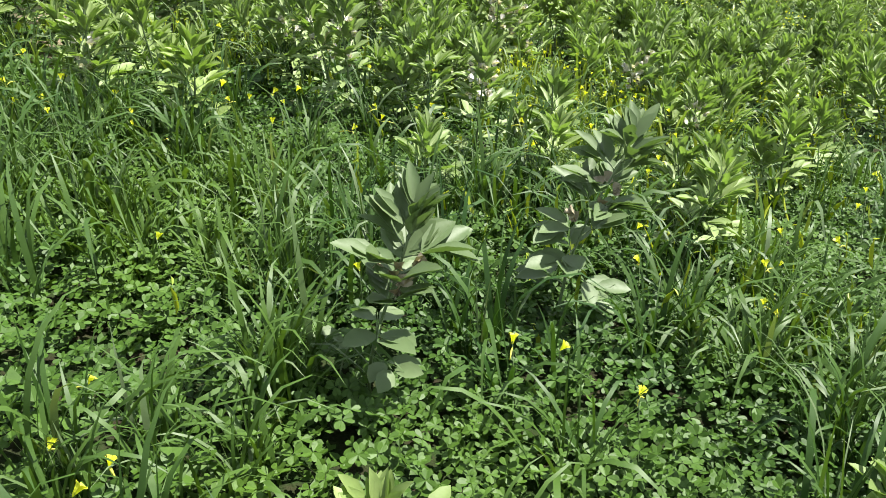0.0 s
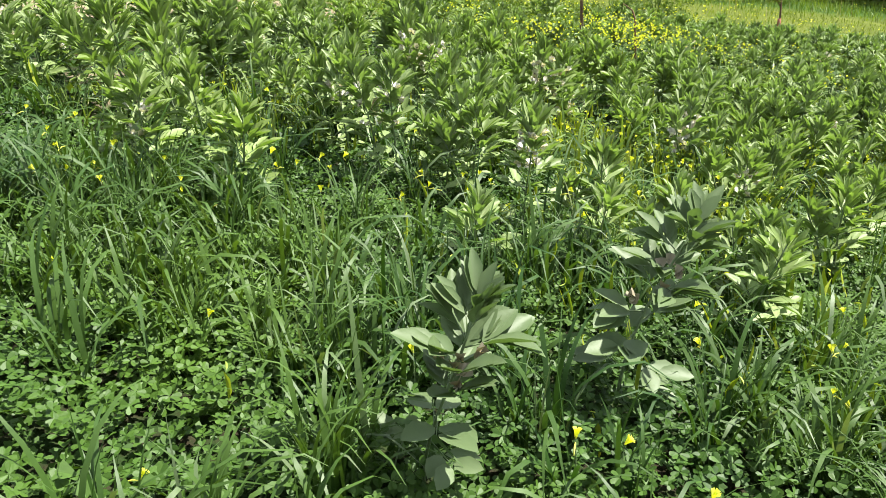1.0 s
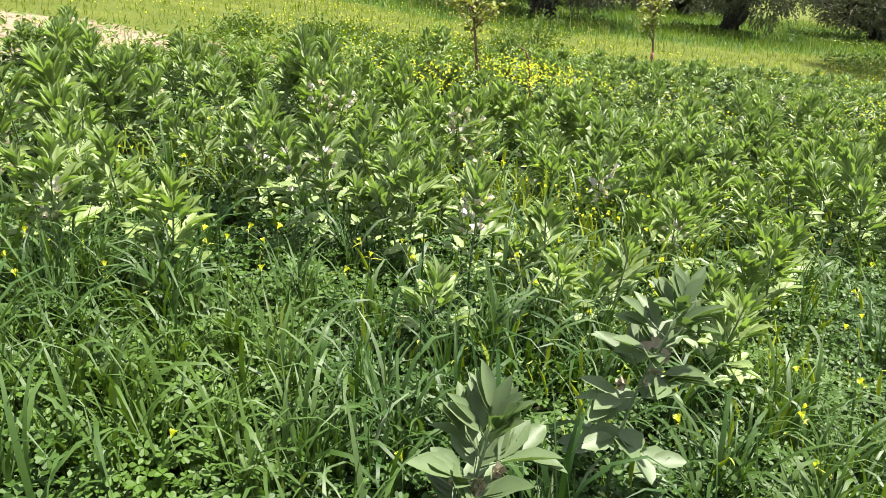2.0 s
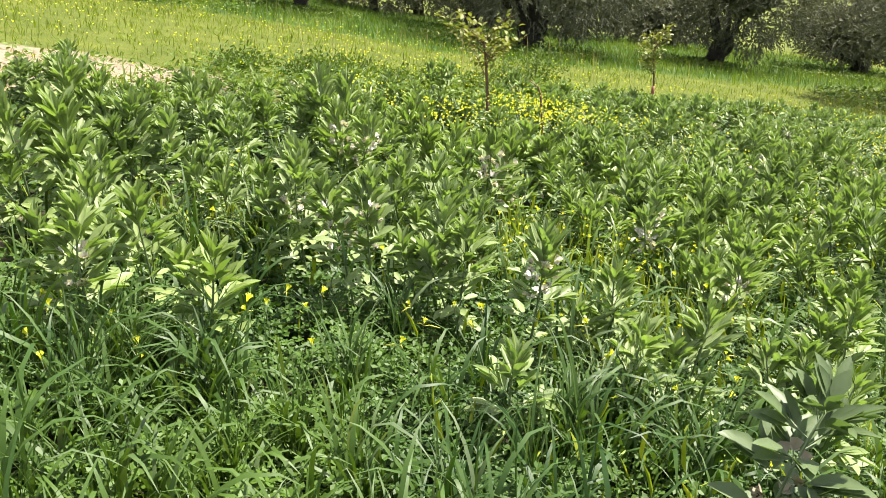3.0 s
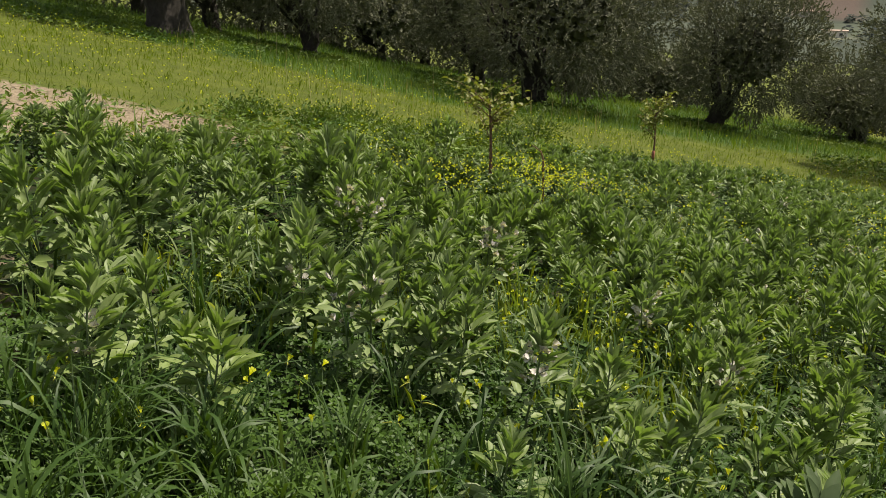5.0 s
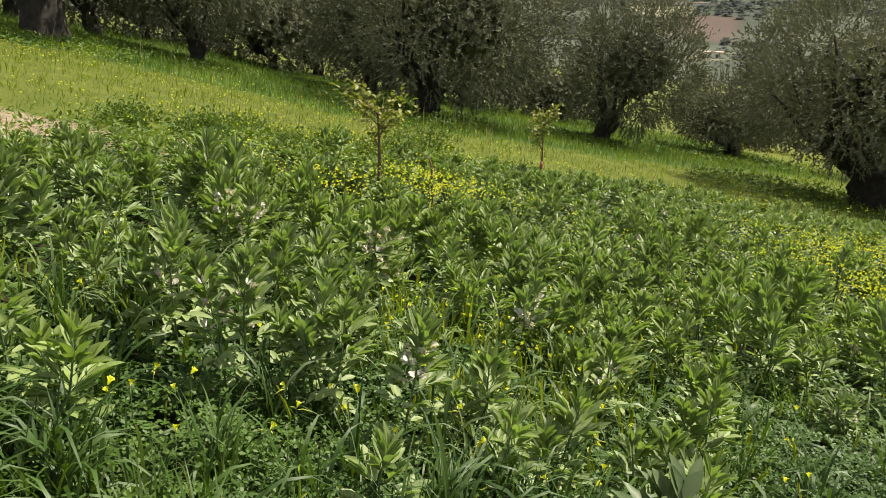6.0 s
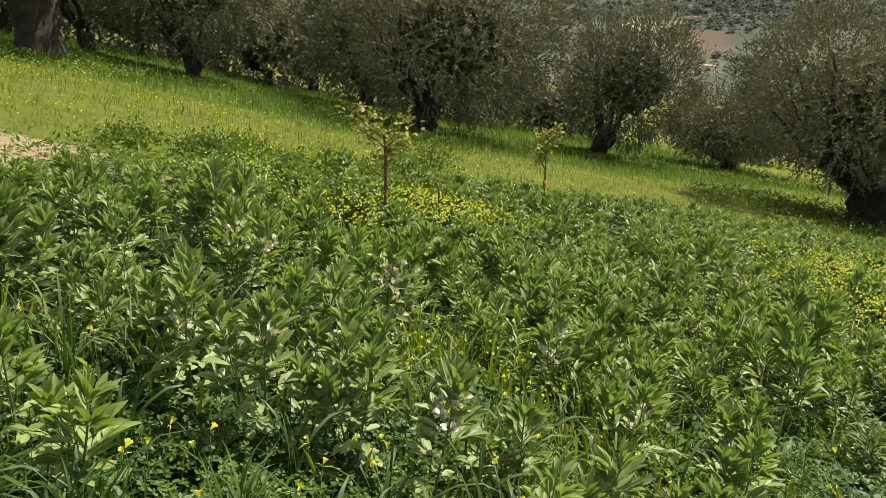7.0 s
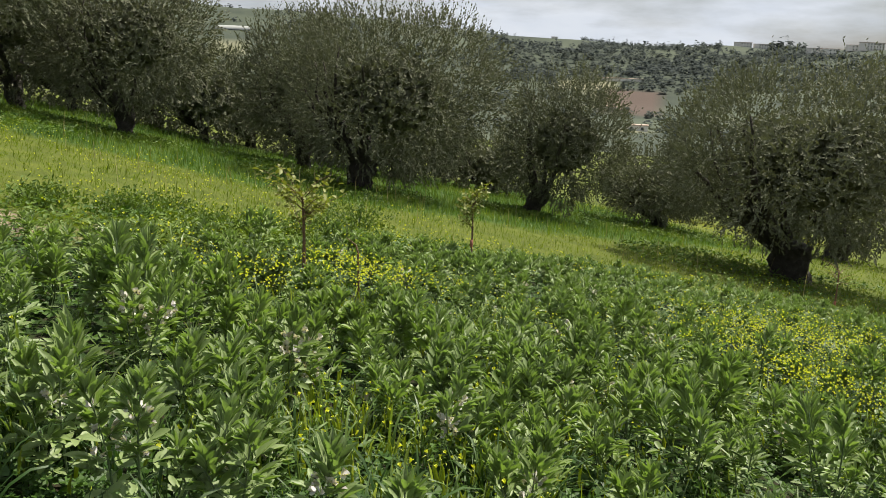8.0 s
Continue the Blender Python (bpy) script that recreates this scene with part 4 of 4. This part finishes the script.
def sorrel_buds():
    """Lime stalks and hanging yellow buds of the sorrel, in patches."""
    g = np.random.default_rng(57)
    X, Y = [], []
    for cx, cy, sx, sy, n in ((1.0, 3.9, 0.5, 0.6, 330), (2.0, 5.1, 0.6, 0.6, 260), (0.3, 4.8, 0.4, 0.5, 260), (2.6, 6.4, 0.7, 0.7, 240), (-1.1, 4.4, 0.4, 0.4, 120), (0.6, 2.6, 0.5, 0.4, 90), (1.3, 7.8, 0.45, 0.3, 220), (5.8, 6.6, 0.5, 0.5, 200), (6.6, 7.8, 0.8, 0.8, 260)):
        X.append(cx + g.normal(size=n) * sx); Y.append(cy + g.normal(size=n) * sy)
    x, y = np.concatenate(X), np.concatenate(Y)
    n = len(x)
    top = height(x, y) + g.uniform(0.14, 0.32, n)
    d = np.stack([g.normal(size=n), g.normal(size=n), g.uniform(-0.9, 0.9, n)], -1)
    bud = spread(SLIM, d, g.normal(size=(n, 3)), g.uniform(0.018, 0.034, n), g.uniform(0.003, 0.005, n), np.stack([x, y, top], -1))
    up = np.stack([g.normal(size=n) * 0.25, g.normal(size=n) * 0.25, np.ones(n)], -1)
    ln = g.uniform(0.10, 0.16, n)
    stalk = spread(SLIM, up, g.normal(size=(n, 3)), ln, np.full(n, 0.0018), np.stack([x, y, top], -1) - unit(up) * ln[:, None])
    tagged(new("sorrel_buds", make_mesh("sorrel_buds", [(*bud, 0), (*stalk, 0)], [M_LIME], False)), "lime stalks and drooping yellow sorrel buds", "flower buds", "", "stuff")


sorrel_buds()


def yellow_stuff():
    """Patches of yellow flowers too many to count."""
    g = np.random.default_rng(53)
    P = []
    for cx, cy, sx, sy, n, z0, z1 in ((1.40, 8.05, 0.36, 0.26, 580, 0.36, 0.60), (0.30, 7.3, 0.24, 0.3, 200, 0.34, 0.52), (6.7, 8.1, 0.8, 0.7, 1150, 0.40, 0.62), (5.1, 6.4, 0.45, 0.7, 760, 0.38, 0.58), (8.3, 8.6, 0.9, 0.7, 520, 0.40, 0.60), (2.9, 9.0, 0.5, 0.4, 70, 0.3, 0.45), (3.4, 7.3, 0.6, 0.6, 110, 0.28, 0.42),
                                      (-0.3, 8.6, 0.3, 0.5, 60, 0.3, 0.5), (3.0, 8.2, 0.5, 0.5, 60, 0.3, 0.45), (0.9, 4.5, 0.4, 0.4, 80, 0.2, 0.34), (1.8, 5.2, 0.4, 0.4, 80, 0.2, 0.34), (3.6, 6.2, 0.4, 0.4, 60, 0.2, 0.36), (6.5, 12.8, 2.2, 0.3, 260, 0.3, 0.55), (1.5, 11.6, 1.0, 0.4, 160, 0.3, 0.5)):
        x, y = cx + g.normal(size=n) * sx, cy + g.normal(size=n) * sy
        P.append(np.stack([x, y, height(x, y) + g.uniform(z0, z1, n)], -1))
    n = 420
    x, y = g.uniform(-6, 12, n), g.uniform(4, 12.5, n)
    ok = y < border(x)
    P.append(np.stack([x, y, height(x, y) + g.uniform(0.2, 0.42, n)], -1)[ok])
    n = 5200
    x, y = g.uniform(-14, 30, n), g.uniform(9, 40, n)
    ok = (y > border(x) + 0.8) & (g.random(n) > grove(x, y)) & (soft_noise(x, y, 7, 15) + g.normal(size=n) * 0.3 > 0.0)
    P.append(np.stack([x, y, height(x, y) + g.uniform(0.22, 0.4, n)], -1)[ok])
    n = 3200
    x, y = g.uniform(-12, 6, n), 10.5 + 16 * g.random(n) ** 1.3
    ok = (y > border(x) + 0.9) & (g.random(n) > grove(x, y)) & (soft_noise(x, y, 4, 27) + g.normal(size=n) * 0.4 > -0.1) & (g.random(n) > sand_at(x, y))
    P.append(np.stack([x, y, height(x, y) + g.uniform(0.12, 0.26, n)], -1)[ok])
    n = 2200
    x, y = g.normal(24.5, 4.5, n), g.normal(32.5, 1.8, n)
    P.append(np.stack([x, y, height(x, y) + g.uniform(0.25, 0.45, n)], -1))
    at = np.concatenate(P)
    n = len(at)
    tv, _, tq = trumpet(4)
    tq = tq.reshape(4, 3, 4)[:, 1:].reshape(-1, 4)
    used = np.unique(tq)
    tv, tq = tv[used], np.searchsorted(used, tq)
    size = g.uniform(0.014, 0.022, n) * np.where(at[:, 1] > 9.5, g.uniform(0.8, 1.5, n), 1.0)
    tilt = unit(np.stack([g.normal(size=n) * 0.5, g.normal(size=n) * 0.5, np.ones(n)], -1))
    sd = unit(np.cross(tilt, np.array([0.3, 1, 0])))
    chunk = spread((tv[:, [0, 2, 1]], [], tq), tilt, np.cross(sd, tilt), size, size, at)
    tagged(new("yellow_flowers", make_mesh("yellow_flowers", [(*chunk, 0)], [M_YELLOW], False)), "scattered bright yellow wild flowers in field and meadow", "wild flowers", "", "stuff")


yellow_stuff()


def meadow_grass():
    g = np.random.default_rng(61)
    n = 130000
    r = 8 + 34 * g.random(n) ** 0.85
    a = np.radians(g.uniform(-38, 66, n))
    rear = g.random(n) < 0.16
    r, a = np.where(rear, 4 + 16 * g.random(n) ** 0.7, r), np.where(rear, np.radians(g.uniform(66, 322, n)), a)
    x, y = r * np.sin(a), r * np.cos(a)
    ok = np.where(rear, (plot_edge(x, y) > -0.4) | (y > border(x)), y > border(x) + 0.35 + 0.3 * g.normal(size=n)) & (g.random(n) > sand_at(x, y) * 0.7) & (g.random(n) > grove(x, y) * 0.9)
    x, y, r = x[ok], y[ok], r[ok]
    m = len(x)
    wide = 0.0025 + 0.00055 * r
    chunk = blades(g, x, y, g.uniform(0.06, 0.16, m) * (1 + 0.8 * soft_noise(x, y, 2.4, 18) + 0.5 * soft_noise(x, y, 0.7, 36)), wide * g.uniform(0.8, 1.65, m), np.abs(g.normal(0.75, 0.4, m)), g.uniform(0.1, 1.2, m), 2)
    tagged(new("meadow_grass", make_mesh("meadow_grass", [(*chunk, 0)], [M_MEADOW])), "yellow-green spring meadow grass under the olives", "grass", "", "stuff")


meadow_grass()


def grove_grass():
    g = np.random.default_rng(67)
    n = 60000
    x, y = g.uniform(-16, 23, n), 20 + 22 * g.random(n) ** 1.2
    ok = g.random(n) < grove(x, y)
    x, y = x[ok], y[ok]
    m = len(x)
    chunk = blades(g, x, y, g.uniform(0.14, 0.34, m) * (1 + 0.4 * soft_noise(x, y, 2.2, 39)), g.uniform(0.012, 0.022, m), np.abs(g.normal(0.35, 0.3, m)), g.uniform(0.2, 1.4, m), 2)
    tagged(new("grove_grass", make_mesh("grove_grass", [(*chunk, 0)], [M_LUSH])), "taller deep green grass among the olive trees, darkened for their shade", "grass", "", "stuff")


grove_grass()


def weed_band():
    """Lush low weeds along the back edge of the field and, also standing for shade, round the olives."""
    g = np.random.default_rng(65)
    n = 26000
    x = g.uniform(-2.6, 9.5, n)
    y = border(x) + np.abs(g.normal(0, 1, n)) * np.interp(x, [-2.6, 0, 4, 6, 9.5], [0.9, 1.2, 1.1, 0.6, 0.4]) + 0.1
    lush = soft_noise(x, y, 1.5, 28) + 0.4 * soft_noise(x, y, 0.5, 29)
    ok = (lush + g.normal(size=n) * 0.25 > -0.3) & (g.random(n) > sand_at(x, y) * 0.9)
    x, y, lush = x[ok], y[ok], lush[ok]
    # Deep green leaves round seven olives, added to darken the ground they shade.
    for tr in TREES[:7]:
        k = int(1100 * tr[3])
        r, a = tr[3] * 1.15 * np.sqrt(g.random(k)), g.uniform(0, 6.28, k)
        tx, ty = tr[0] - 0.8 + r * np.cos(a), tr[1] - 0.4 + r * np.sin(a)
        x, y, lush = np.concatenate([x, tx]), np.concatenate([y, ty]), np.concatenate([lush, 0.5 * soft_noise(tx, ty, 1.5, 28)])
    sx, sy = g.uniform(-8, 0, 9000), g.uniform(4, 11, 9000)
    on = (sand_at(sx, sy) > 0.15) & (soft_noise(sx, sy, 0.7, 34) + 0.5 * soft_noise(sx, sy, 0.25, 35) > 0.0)
    x, y, lush = np.concatenate([x, sx[on]]), np.concatenate([y, sy[on]]), np.concatenate([lush, np.full(on.sum(), -0.75)])
    m = len(x)
    z = height(x, y) + (0.17 + 0.14 * lush) * (1 - 0.75 * g.random(m) ** 1.7)
    d = np.stack([g.normal(size=m), g.normal(size=m), g.uniform(-0.2, 0.9, m)], -1)
    nrm = np.stack([g.normal(size=m) * 0.6, g.normal(size=m) * 0.6, np.ones(m)], -1)
    chunk = spread(KITE, d, nrm, g.uniform(0.05, 0.10, m) * (1 + 0.6 * (y > 18)), g.uniform(0.012, 0.026, m) * (1 + 0.6 * (y > 18)), np.stack([x, y, z], -1))
    tagged(new("weed_band", make_mesh("weed_band", [(*chunk, 0)], [M_LUSH], False)), "lush deep green low weeds along the field edge and, for shade, under the olives", "weeds", "", "stuff")


weed_band()


def shrub(x, y, tall, wide, seed, label, n=1100):
    """A dome of leafy stalks."""
    g = np.random.default_rng(seed)
    root = tagged(new("shrub"), label, "shrub", "weeds behind the field")
    root.location = at_ground(x, y)
    stems = 16
    for k in range(stems):
        a, f = k * 2.4, math.sqrt((k + 0.5) / stems)
        d = np.array([math.cos(a) * wide * f, math.sin(a) * wide * f, tall * math.sqrt(max(0.1, 1 - 0.8 * f * f)) * g.uniform(0.75, 1.1)])
        pts = np.array([d * s + np.array([0, 0, 0.1 * tall * math.sin(3 * s)]) for s in np.linspace(0, 1, 6)])
        stalk = part("stalk", make_mesh("shrub_stalk", [(*tube(pts, np.linspace(0.008, 0.003, 6), 4), 0)], [M_FAVA_STEM]), root)
        m = n // stems
        s = g.uniform(0.3, 1, m)
        at = s[:, None] * d + g.normal(size=(m, 3)) * 0.06
        tagged(part("foliage", make_mesh("shrub_foliage", [(*spread(SLIM, g.normal(size=(m, 3)) + np.array([0, 0, 0.5]), g.normal(size=(m, 3)) + np.array([0, 0, 0.6]), g.uniform(0.03, 0.075, m), g.uniform(0.008, 0.02, m), at), 0)], [M_WEED], False), stalk), kind="stuff")


for sx, sy, st, sw, ss, sl in [(2.8, 14.2, 0.85, 0.75, 71, "bushy dark green weed at the field edge"), (2.0, 13.1, 0.50, 0.5, 72, "bushy green weed at the field edge"),
                               (-1.7, 11.4, 0.28, 0.5, 73, "low lush green weed beside the sandy strip"), (-0.8, 11.7, 0.34, 0.55, 74, "low lush green weed beside the sandy strip"),
                               (0.1, 11.6, 0.30, 0.5, 75, "low lush green weed beside the field"), (0.8, 12.1, 0.38, 0.6, 76, "low lush green weed beside the field"),
                               (1.4, 12.5, 0.32, 0.5, 77, "low lush green weed beside the field"), (-0.4, 12.6, 0.26, 0.6, 78, "low lush green weed in the meadow")]:
    shrub(sx, sy, st, sw, ss, sl)


# ---- saplings and stick ----
SAP_LEAF = make_mesh("sapling_leaf", [(*leaf_template([(0.25, 0.8), (0.6, 1.0), (0.85, 0.6)], 0.3, 0.2), 0)], [M_SAPLING])


def sapling(x, y, tall, wide, seed, tape, n=110):
    g = np.random.default_rng(seed)
    root = tagged(new("sapling"), "young thin-stemmed sapling with sparse yellow-green leaves and red tape", "sapling", "planted saplings")
    root.location = at_ground(x, y, -0.01)
    line = np.array([(0.02 * math.sin(3 * s), 0.015 * math.sin(2 * s), tall * 0.8 * s) for s in np.linspace(0, 1, 9)])
    part("stem", make_mesh("sapling_stem", [(*tube(line, np.linspace(0.022, 0.010, 9), 7, 0.08, seed), 0)], [M_STEM]), root, "thin brown stem")
    part("tape", make_mesh("sapling_tape", [(*tube(np.array([(0.005, 0, tape - 0.05), (0.006, 0, tape), (0.007, 0, tape + 0.06)]), [0.024, 0.026, 0.022], 8, 0.1, seed), 0)], [M_TAPE]), root, "faded red tie tape")
    for k in range(15):
        f = g.uniform(0.60, 1.0)
        p0 = np.array([np.interp(f, np.linspace(0, 1, 9), line[:, c]) for c in range(3)])
        a = k * 2.4
        d = np.array([math.cos(a) * wide, math.sin(a) * wide, tall * g.uniform(0.10, 0.28)]) * g.uniform(0.6, 1.15)
        pts = np.array([p0 + d * s + np.array([0, 0, 0.04 * math.sin(3 * s)]) for s in np.linspace(0, 1, 6)])
        br = part("branch", make_mesh("sapling_branch", [(*tube(pts, np.linspace(0.006, 0.002, 6), 5), 0)], [M_STEM]), root)
        for _ in range(n // 15):
            s = g.uniform(0.25, 1.05)
            lf = part("leaf", SAP_LEAF, br)
            size = g.uniform(0.045, 0.075)
            lf.matrix_local = Matrix.LocRotScale(Vector(p0 + d * s) + Vector(g.normal(size=3) * 0.03), Euler((g.uniform(-0.6, 1.2), g.uniform(-0.6, 0.6), g.uniform(0, 6.28))), (size * 0.3, size, size))


sapling(0.90, 8.30, 1.34, 0.35, 81, 0.24, 330)
sapling(4.2, 12.4, 1.40, 0.25, 82, 0.50, 330)
sapling(13.2, 13.9, 1.05, 0.45, 83, 0.1, 40)


def dry_stalks():
    g = np.random.default_rng(87)
    n = 420
    x, y = g.uniform(-4, 16, n), g.uniform(12.5, 27, n)
    near = np.exp(-((x - 4.0) ** 2 + (y - 20.5) ** 2) / 6)
    ok = (g.random(n) < 0.25 + near) & (y > border(x) + 0.6)
    x, y = x[ok], y[ok]
    m = len(x)
    chunk = blades(g, x, y, g.uniform(0.4, 0.9, m), np.full(m, 0.012), np.abs(g.normal(0.08, 0.1, m)), g.uniform(0.0, 0.5, m), 4)
    tagged(new("dry_stalks", make_mesh("dry_stalks", [(*chunk, 0)], [M_DRY])), "pale dry weed stalks standing in the meadow", "dry weeds", "", "stuff")


dry_stalks()


def stick():
    root = tagged(new("bent_stick", make_mesh("bent_stick", [(*tube(np.array([(0, 0, -0.02), (0.005, 0, 0.3), (-0.005, 0, 0.6), (-0.03, 0, 0.68), (-0.12, 0, 0.75)]), [0.012, 0.011, 0.01, 0.008, 0.004], 6, 0.1, 4), 0)], [M_STEM])),
                  "thin bent greenish stick standing among yellow flowers", "stick")
    root.location = at_ground(1.42, 8.2)


stick()


# ---- far side of the valley ----
def far_woods():
    g = np.random.default_rng(91)
    n = 26000
    az = g.uniform(-12, 56, n)
    r = 380 + 800 * g.random(n) ** 0.75
    x, y = r * np.sin(np.radians(az)), r * np.cos(np.radians(az))
    dens = soft_noise(x * 0.45, y, 150, 16) + 0.7 * soft_noise(x * 0.5, y, 55, 17) + 0.5 * soft_noise(x, y * 0.7, 22, 19) + 0.7 * smooth_step(700, 780, r) * (1 - smooth_step(960, 1120, r)) * smooth_step(16, 24, az) - 0.12
    fields = ((az > 29.6) & (az < 33.2) & (r > 570) & (r < 695)) | ((az > 26.4) & (az < 30.6) & (r > 680) & (r < 745)) | ((az > 30) & (az < 33.5) & (r > 405) & (r < 470))
    open_ = fields | ((az > 14) & (az < 21) & (r > 895) & (r < 1015)) | ((az > 23) & (az < 28) & (r > 990)) | ((az > 37) & (az < 48) & (r > 1020) & ((az < 39.9) | (az > 42.0))) | ((az < 8) & (r > 740) & (dens < 0.55))
    ok = (dens + g.normal(size=n) * 0.22 > 0.05) & ~open_
    x, y, r = x[ok], y[ok], r[ok]
    n = len(x)
    z = height(x, y)
    deg = np.degrees(np.arctan2(x, y))
    size = g.uniform(1.2, 3.6, n) * (0.75 + 0.5 * g.random(n)) * (1 + 1.0 * ((deg > 39.9) & (deg < 42.0) & (r > 1020)))
    tall = np.where(g.random(n) < 0.12, 1.9, 1.0)
    k = 9
    out = unit(g.normal(size=(n, k, 3)))
    at = np.stack([x, y, z + size * tall * 0.7], -1)[:, None] + out * (size[:, None, None] * np.stack([0.9 / tall, 0.9 / tall, 0.8 * tall], -1)[:, None]) * g.uniform(0.5, 1.0, (n, k, 1))
    s = np.repeat(size, k)
    face = (out * 0.35 + g.normal(size=out.shape) * 0.2 + np.array([0, 0, 1.0])).reshape(-1, 3)
    d = unit(np.cross(face, g.normal(size=(n * k, 3))))
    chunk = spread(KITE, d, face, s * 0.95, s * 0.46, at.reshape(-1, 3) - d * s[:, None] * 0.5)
    tagged(new("far_woods", make_mesh("far_woods", [(*chunk, 0)], [M_WOODS], False)), "scrub and trees on the far valley side, haze in their colour", "woods", "", "stuff")


far_woods()


def box_chunk(c, s, slot=0):
    v = np.array([(x, y, z) for x in (-1, 1) for y in (-1, 1) for z in (-1, 1)], float) * np.array(s) / 2 + np.array(c)
    q = np.array([(0, 1, 3, 2), (4, 6, 7, 5), (0, 4, 5, 1), (2, 3, 7, 6), (0, 2, 6, 4), (1, 5, 7, 3)])
    return v, None, q, slot


def house(az, r, w, dpt, h, storeys, label, turn=0.0):
    root = tagged(new("house"), label, "house", "far houses")
    x, y = r * math.sin(radians(az)), r * math.cos(radians(az))
    root.matrix_world = Matrix.Translation(at_ground(x, y, -0.5)) @ Matrix.Rotation(radians(-az + turn), 4, "Z")
    part("wall", make_mesh("house_wall", [box_chunk((0, 0, h / 2), (w, dpt, h))], [M_WALL], False), root, "pale plastered walls")
    part("roof", make_mesh("house_roof", [box_chunk((0, 0, h + 0.2), (w + 0.8, dpt + 0.8, 0.4))], [M_ROOF], False), root, "flat roof slab")
    n = max(2, int(w / 4))
    for s in range(storeys):
        for k in range(n):
            part("window", make_mesh("house_window", [box_chunk((-w / 2 + w * (k + 0.5) / n, -dpt / 2, (s + 0.55) * h / storeys), (1.4, 0.2, 1.5))], [M_PANE], False), root)


def greenhouse(az, r, w, dpt, h):
    """A pale tunnel greenhouse with an arched cover on two end walls."""
    root = tagged(new("greenhouse"), "long pale plastic greenhouse on the far slope", "greenhouse", "far houses")
    root.matrix_world = Matrix.Translation(at_ground(r * math.sin(radians(az)), r * math.cos(radians(az)), -0.3)) @ Matrix.Rotation(radians(-az), 4, "Z")
    th = np.linspace(0, math.pi, 13)
    arc = np.stack([0 * th, -np.cos(th) * dpt / 2, np.sin(th) * h], -1)
    v = np.concatenate([arc + np.array([-w / 2, 0, 0]), arc + np.array([w / 2, 0, 0])])
    part("cover", make_mesh("greenhouse_cover", [(v, None, np.array([(k, k + 1, k + 14, k + 13) for k in range(12)]), 0)], [M_FILM]), root, "pale plastic cover")
    for sx in (-1, 1):
        part("end_wall", make_mesh("greenhouse_end", [(arc + np.array([sx * w / 2, 0, 0]), np.array([(0, k, k + 1) for k in range(1, 12)]), None, 0)], [M_FILM], False), root)


for hs in [(32.1, 440, 11, 6, 3.4, 1, "small white farm building in the valley"), (30.3, 575, 13, 6, 3.6, 1, "low pale farm building beside a ploughed field"),
           (31.0, 568, 7, 5, 3.0, 1, "small pale shed beside a ploughed field"), (38.3, 1120, 18, 12, 6.5, 2, "pale house on the far ridge", 40), (39.4, 1125, 16, 10, 6.5, 2, "pale house on the far ridge", 40),
           (42.6, 1090, 22, 13, 7.5, 2, "large white house on the far ridge", 40), (43.5, 1080, 15, 10, 6.5, 2, "pale house on the far ridge", 40), (44.8, 1110, 18, 11, 7, 2, "pale house on the far ridge", 40),
           (45.7, 1085, 24, 13, 9, 3, "large white house on the far ridge", 40), (26.2, 1120, 8, 6, 4, 1, "small white house on the far ridge"), (30.8, 752, 40, 7, 2.4, 0, "long low pale wall below the woods")]:
    house(*hs)
greenhouse(4.7, 880, 34, 12, 4)
